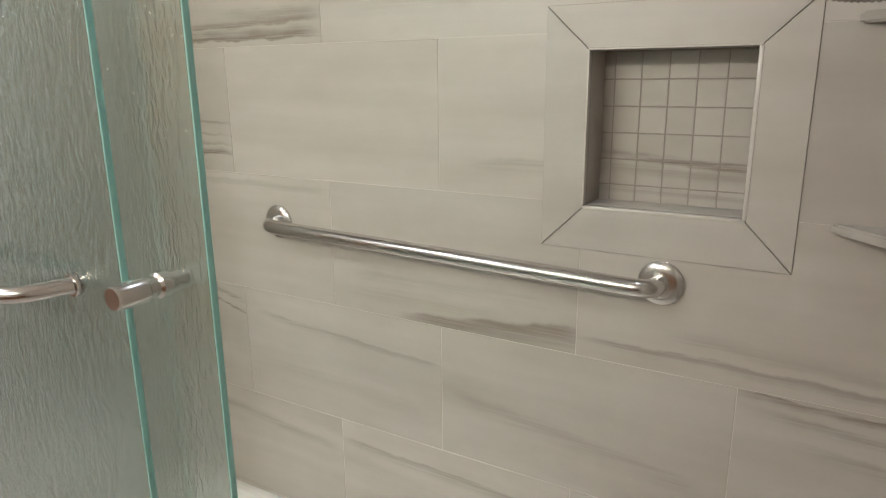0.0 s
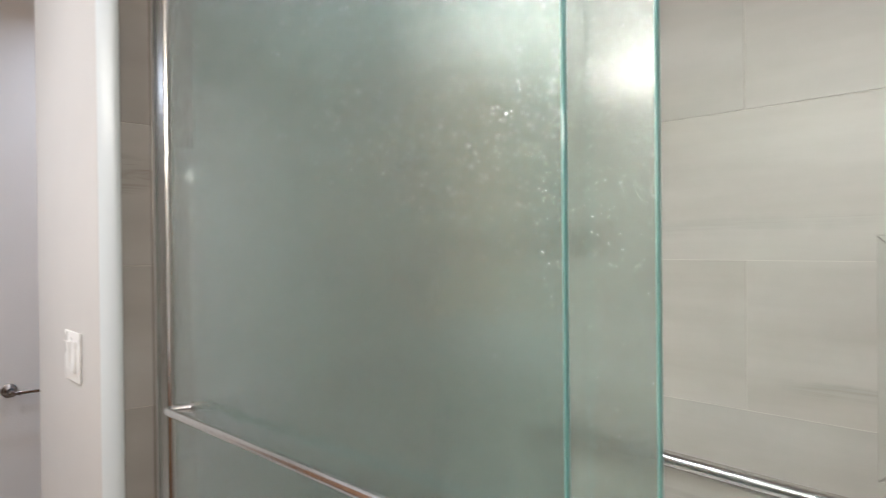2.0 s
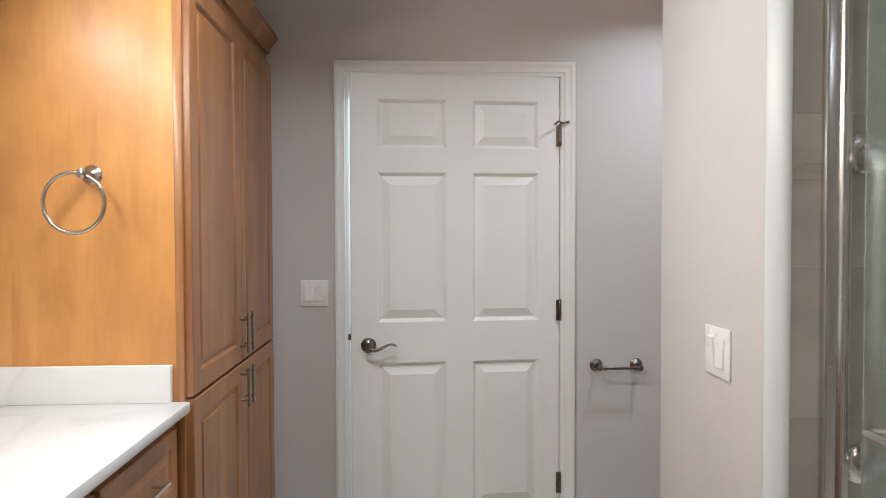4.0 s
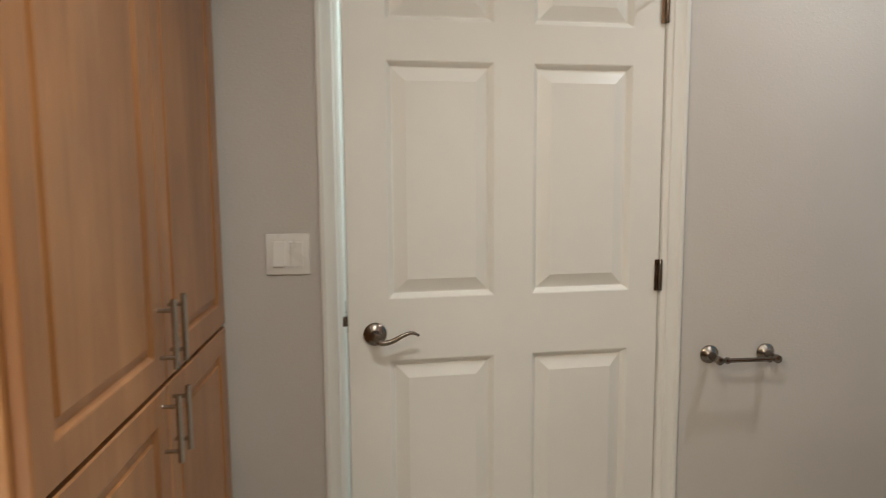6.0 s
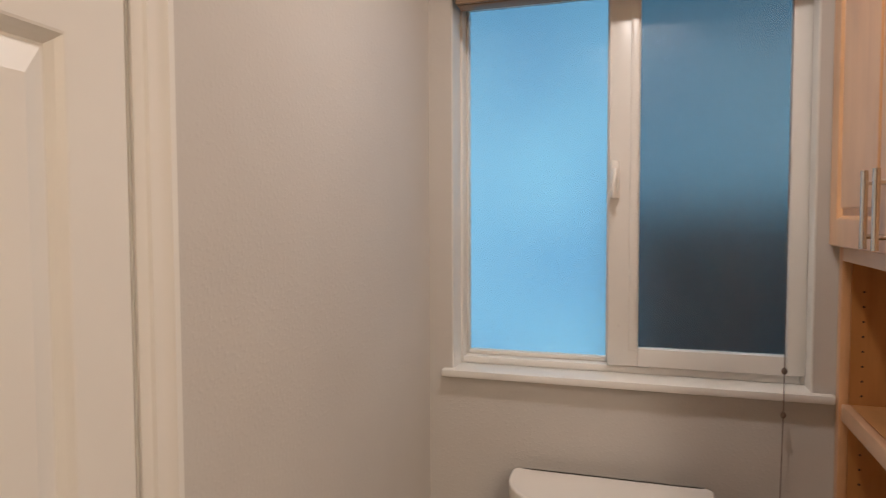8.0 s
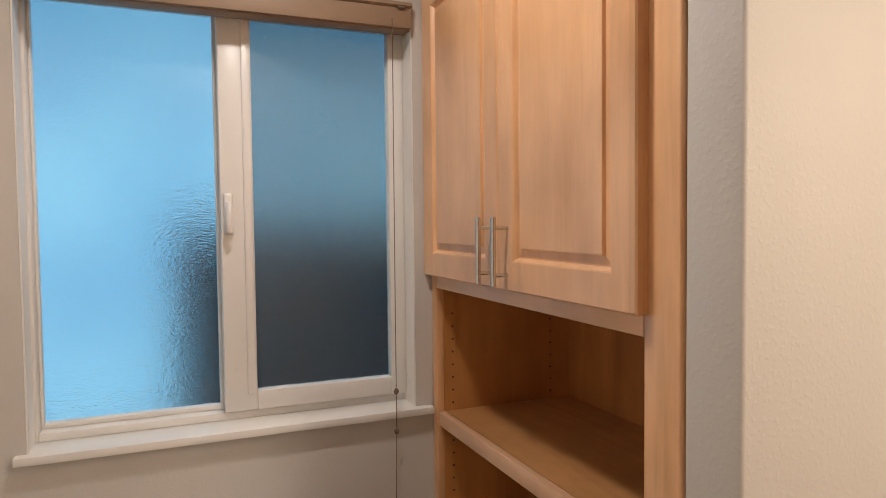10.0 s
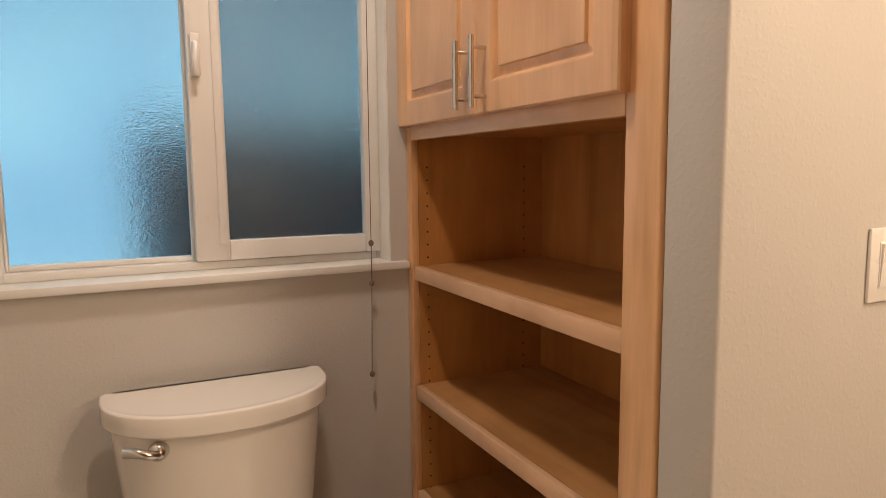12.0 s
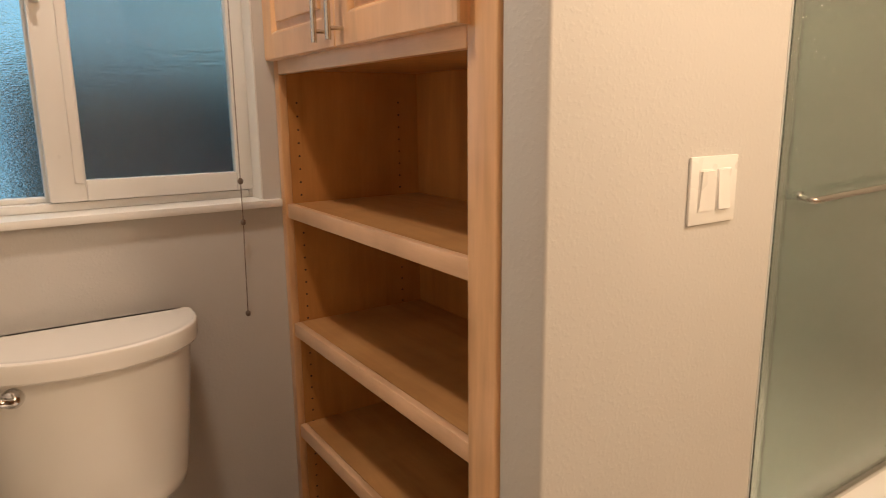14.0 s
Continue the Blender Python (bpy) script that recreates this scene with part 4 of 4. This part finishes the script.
part("bowl", loft([oval(0.24, 0.52, 0.90, 0.0), oval(0.23, 0.50, 0.90, 0.10), oval(0.25, 0.54, 0.87, 0.22), oval(0.34, 0.66, 0.84, 0.33), oval(0.37, 0.72, 0.83, 0.385), oval(0.36, 0.71, 0.83, 0.395)]), PORCELAIN, toilet, "glazed white bowl and foot")
part("seat", loft([oval(0.37, 0.50, 0.73, 0.395), oval(0.38, 0.51, 0.73, 0.402), oval(0.38, 0.51, 0.73, 0.414), oval(0.37, 0.50, 0.73, 0.418)]), PLASTIC, toilet, "white seat ring")
part("seat_lid", loft([oval(0.372, 0.50, 0.73, 0.418), oval(0.382, 0.51, 0.73, 0.424), oval(0.380, 0.508, 0.73, 0.436), oval(0.33, 0.45, 0.73, 0.444), oval(0.1, 0.15, 0.73, 0.446)]), PLASTIC, toilet, "closed white seat lid")

# ---- tiles ----
ROW, LEN, Z0, GAP = 0.2945, 0.587, 0.155, 0.0018
meshes = {}


def tile_mesh(w, h, t, axis, mat, dx=0.0):
    key = (round(w, 4), round(h, 4), axis, mat.name)
    if key not in meshes:
        e = min(0.0007, t * 0.6)
        b = loft([[(-w / 2, -h / 2, 0), (w / 2, -h / 2, 0), (w / 2, h / 2, 0), (-w / 2, h / 2, 0)],
                  [(-w / 2, -h / 2, t - e), (w / 2, -h / 2, t - e), (w / 2, h / 2, t - e), (-w / 2, h / 2, t - e)],
                  [(-w / 2 + e, -h / 2 + e, t), (w / 2 - e, -h / 2 + e, t), (w / 2 - e, h / 2 - e, t), (-w / 2 + e, h / 2 - e, t)]], None, (False, True))
        b.transform(facing((0, 0, 0), axis))
        meshes[key] = to_mesh("tile", b, mat)
    return meshes[key]


def cut(r, hole):
    """A rectangle less another, as rectangles."""
    x0, x1, z0, z1 = r
    a0, a1, c0, c1 = hole
    if x1 <= a0 or x0 >= a1 or z1 <= c0 or z0 >= c1:
        return [r]
    out = []
    if z0 < c0:
        out.append((x0, x1, z0, c0)); z0 = c0
    if z1 > c1:
        out.append((x0, x1, c1, z1)); z1 = c1
    if x0 < a0:
        out.append((x0, a0, z0, z1))
    if x1 > a1:
        out.append((a1, x1, z0, z1))
    return out


# printed faces by row and by the tile's western edge: tone and veins in the room's x and z
PRINTS = {
    (4, -0.939): (1.0, [(-1.53, 1.345, -0.94, 1.352, 0.030, 0.006, 0.9), (-1.40, 1.372, -0.94, 1.385, 0.022, 0.008, 0.7), (-1.25, 1.408, -0.94, 1.402, 0.012, 0.02, 0.4)]),
    (4, -0.352): (1.03, [(-0.9, 1.40, -0.4, 1.41, 0.02, 0.03, 0.15)]),
    (4, 0.235): (1.03, [(-0.35, 1.41, 0.2, 1.415, 0.008, 0.02, 0.25)]),
    (3, -1.238): (0.99, [(-1.53, 1.082, -1.23, 1.084, 0.016, 0.007, 0.95), (-1.53, 1.108, -1.23, 1.105, 0.010, 0.004, 0.45), (-1.53, 1.132, -1.23, 1.126, 0.006, 0.004, 0.55), (-1.53, 1.165, -1.23, 1.158, 0.004, 0.008, 0.5)]),
    (3, -0.651): (1.03, []),
    (3, -0.064): (1.03, [(-0.60, 1.105, -0.3, 1.10, 0.012, 0.03, 0.3)]),
    (2, -0.939): (1.0, [(-1.53, 1.02, -0.94, 1.015, 0.01, 0.02, 0.25)]),
    (2, -0.352): (0.95, [(-0.76, 0.752, -0.33, 0.795, 0.010, 0.06, 0.72), (-0.9, 0.84, -0.4, 0.835, 0.02, 0.03, 0.2), (-0.9, 0.80, -0.5, 0.79, 0.02, 0.03, 0.18)]),
    (2, 0.235): (1.0, [(-0.36, 0.785, 0.23, 0.772, 0.006, 0.02, 0.5), (-0.2, 0.81, 0.23, 0.79, 0.03, 0.01, 0.25)]),
    (1, -1.238): (0.97, [(-1.5, 0.735, -1.23, 0.668, 0.008, 0.006, 0.8), (-1.5, 0.75, -1.23, 0.70, 0.012, 0.006, 0.5)]),
    (1, -0.651): (0.98, [(-1.2, 0.69, -0.64, 0.648, 0.004, 0.022, 0.38), (-1.2, 0.56, -0.7, 0.53, 0.02, 0.03, 0.15)]),
    (1, -0.064): (0.97, [(-0.64, 0.60, -0.1, 0.53, 0.02, 0.04, 0.28)]),
    (1, 0.523): (0.98, [(-0.08, 0.741, 0.28, 0.728, 0.003, 0.016, 0.85), (-0.05, 0.715, 0.28, 0.69, 0.008, 0.02, 0.4), (0.02, 0.67, 0.28, 0.64, 0.008, 0.03, 0.3)]),
    (0, -0.352): (1.02, [(-0.95, 0.40, -0.36, 0.385, 0.006, 0.03, 0.4)]),
    (0, -0.939): (0.98, [(-1.5, 0.41, -0.95, 0.36, 0.02, 0.02, 0.3)]),
}


def printed_face(row, edge, u, z):
    for (r, e), (tone, veins) in PRINTS.items():
        if r == row and abs(e - edge) < 0.01:
            return veined_tile("printed tile", [(a - u, b - z, c - u, d - z, up, down, k) for a, b, c, d, up, down, k in veins], tone)
    return TILE_PLAIN


def lay(u0, u1, start, hole, place, axis, parent):
    """Running-bond tiles from u0 to u1 on a wall."""
    for r in range(8):
        z0, z1 = Z0 + ROW * r, min(Z0 + ROW * (r + 1), CZ)
        s = start[r % 2]
        k = math.floor((u0 - s) / LEN)
        while s + k * LEN < u1:
            a, c = max(s + k * LEN, u0), min(s + (k + 1) * LEN, u1)
            k += 1
            face = printed_face(r, s + k * LEN, (a + c) / 2, (z0 + z1) / 2) if hole else TILE
            if c - a < 0.02:
                continue
            pieces = cut((a, c, z0, z1), hole) if hole else [(a, c, z0, z1)]
            h = GAP / 2
            if pieces == [(a, c, z0, z1)]:
                ob = new("tile", tile_mesh(c - a - GAP, z1 - z0 - GAP, G + 0.0002, axis, face))
            elif pieces:
                u, v = (a + c) / 2, (z0 + z1) / 2
                bm = bmesh.new()
                for x0, x1, q0, q1 in pieces:
                    x0, x1, q0, q1 = (max(x0, a + h) - u, min(x1, c - h) - u, max(q0, z0 + h) - v, min(q1, z1 - h) - v)
                    box(x0, x1, q0, q1, 0, G + 0.0002, 0, bm)
                bm.transform(facing((0, 0, 0), axis))
                ob = new("tile", to_mesh("tile", bm, face))
            else:
                continue
            ob.location = place((a + c) / 2, (z0 + z1) / 2)
            ob.parent = parent


lay(ENDX, SHE, (-0.352, -0.064), (FX0 - 0.0009, FX1 + 0.0009, FZ0 - 0.0009, FZ1 + 0.0009), lambda u, z: (u, BACK + G, z), "-y", shower_back)
lay(0.288, BACK, (0.10, 0.39), None, lambda u, z: (ENDX - G, u, z), "+x", shower_end)
lay(0.2, BACK, (0.10, 0.39), None, lambda u, z: (SHE + G, u, z), "-x", shower_east)
S = 0.0478
nb = Vector(niche["at"])
for i in range(-1, 6):
    for j in range(6):
        x0, x1 = max(NX0 + 0.022 + S * i, NX0), min(NX0 + 0.022 + S * (i + 1), NX1)
        z1, z0 = NZ1 - 0.004 - S * j, max(NZ1 - 0.004 - S * (j + 1), NZ0)
        if x1 - x0 < 0.006 or z1 - z0 < 0.006:
            continue
        ob = new("mosaic_tile", tile_mesh(x1 - x0 - 0.0022, z1 - z0 - 0.0022, 0.0008, "-y", MOSAIC))
        ob.location = Vector(((x0 + x1) / 2, ND - 0.0006, (z0 + z1) / 2)) - nb
        ob.parent = niche
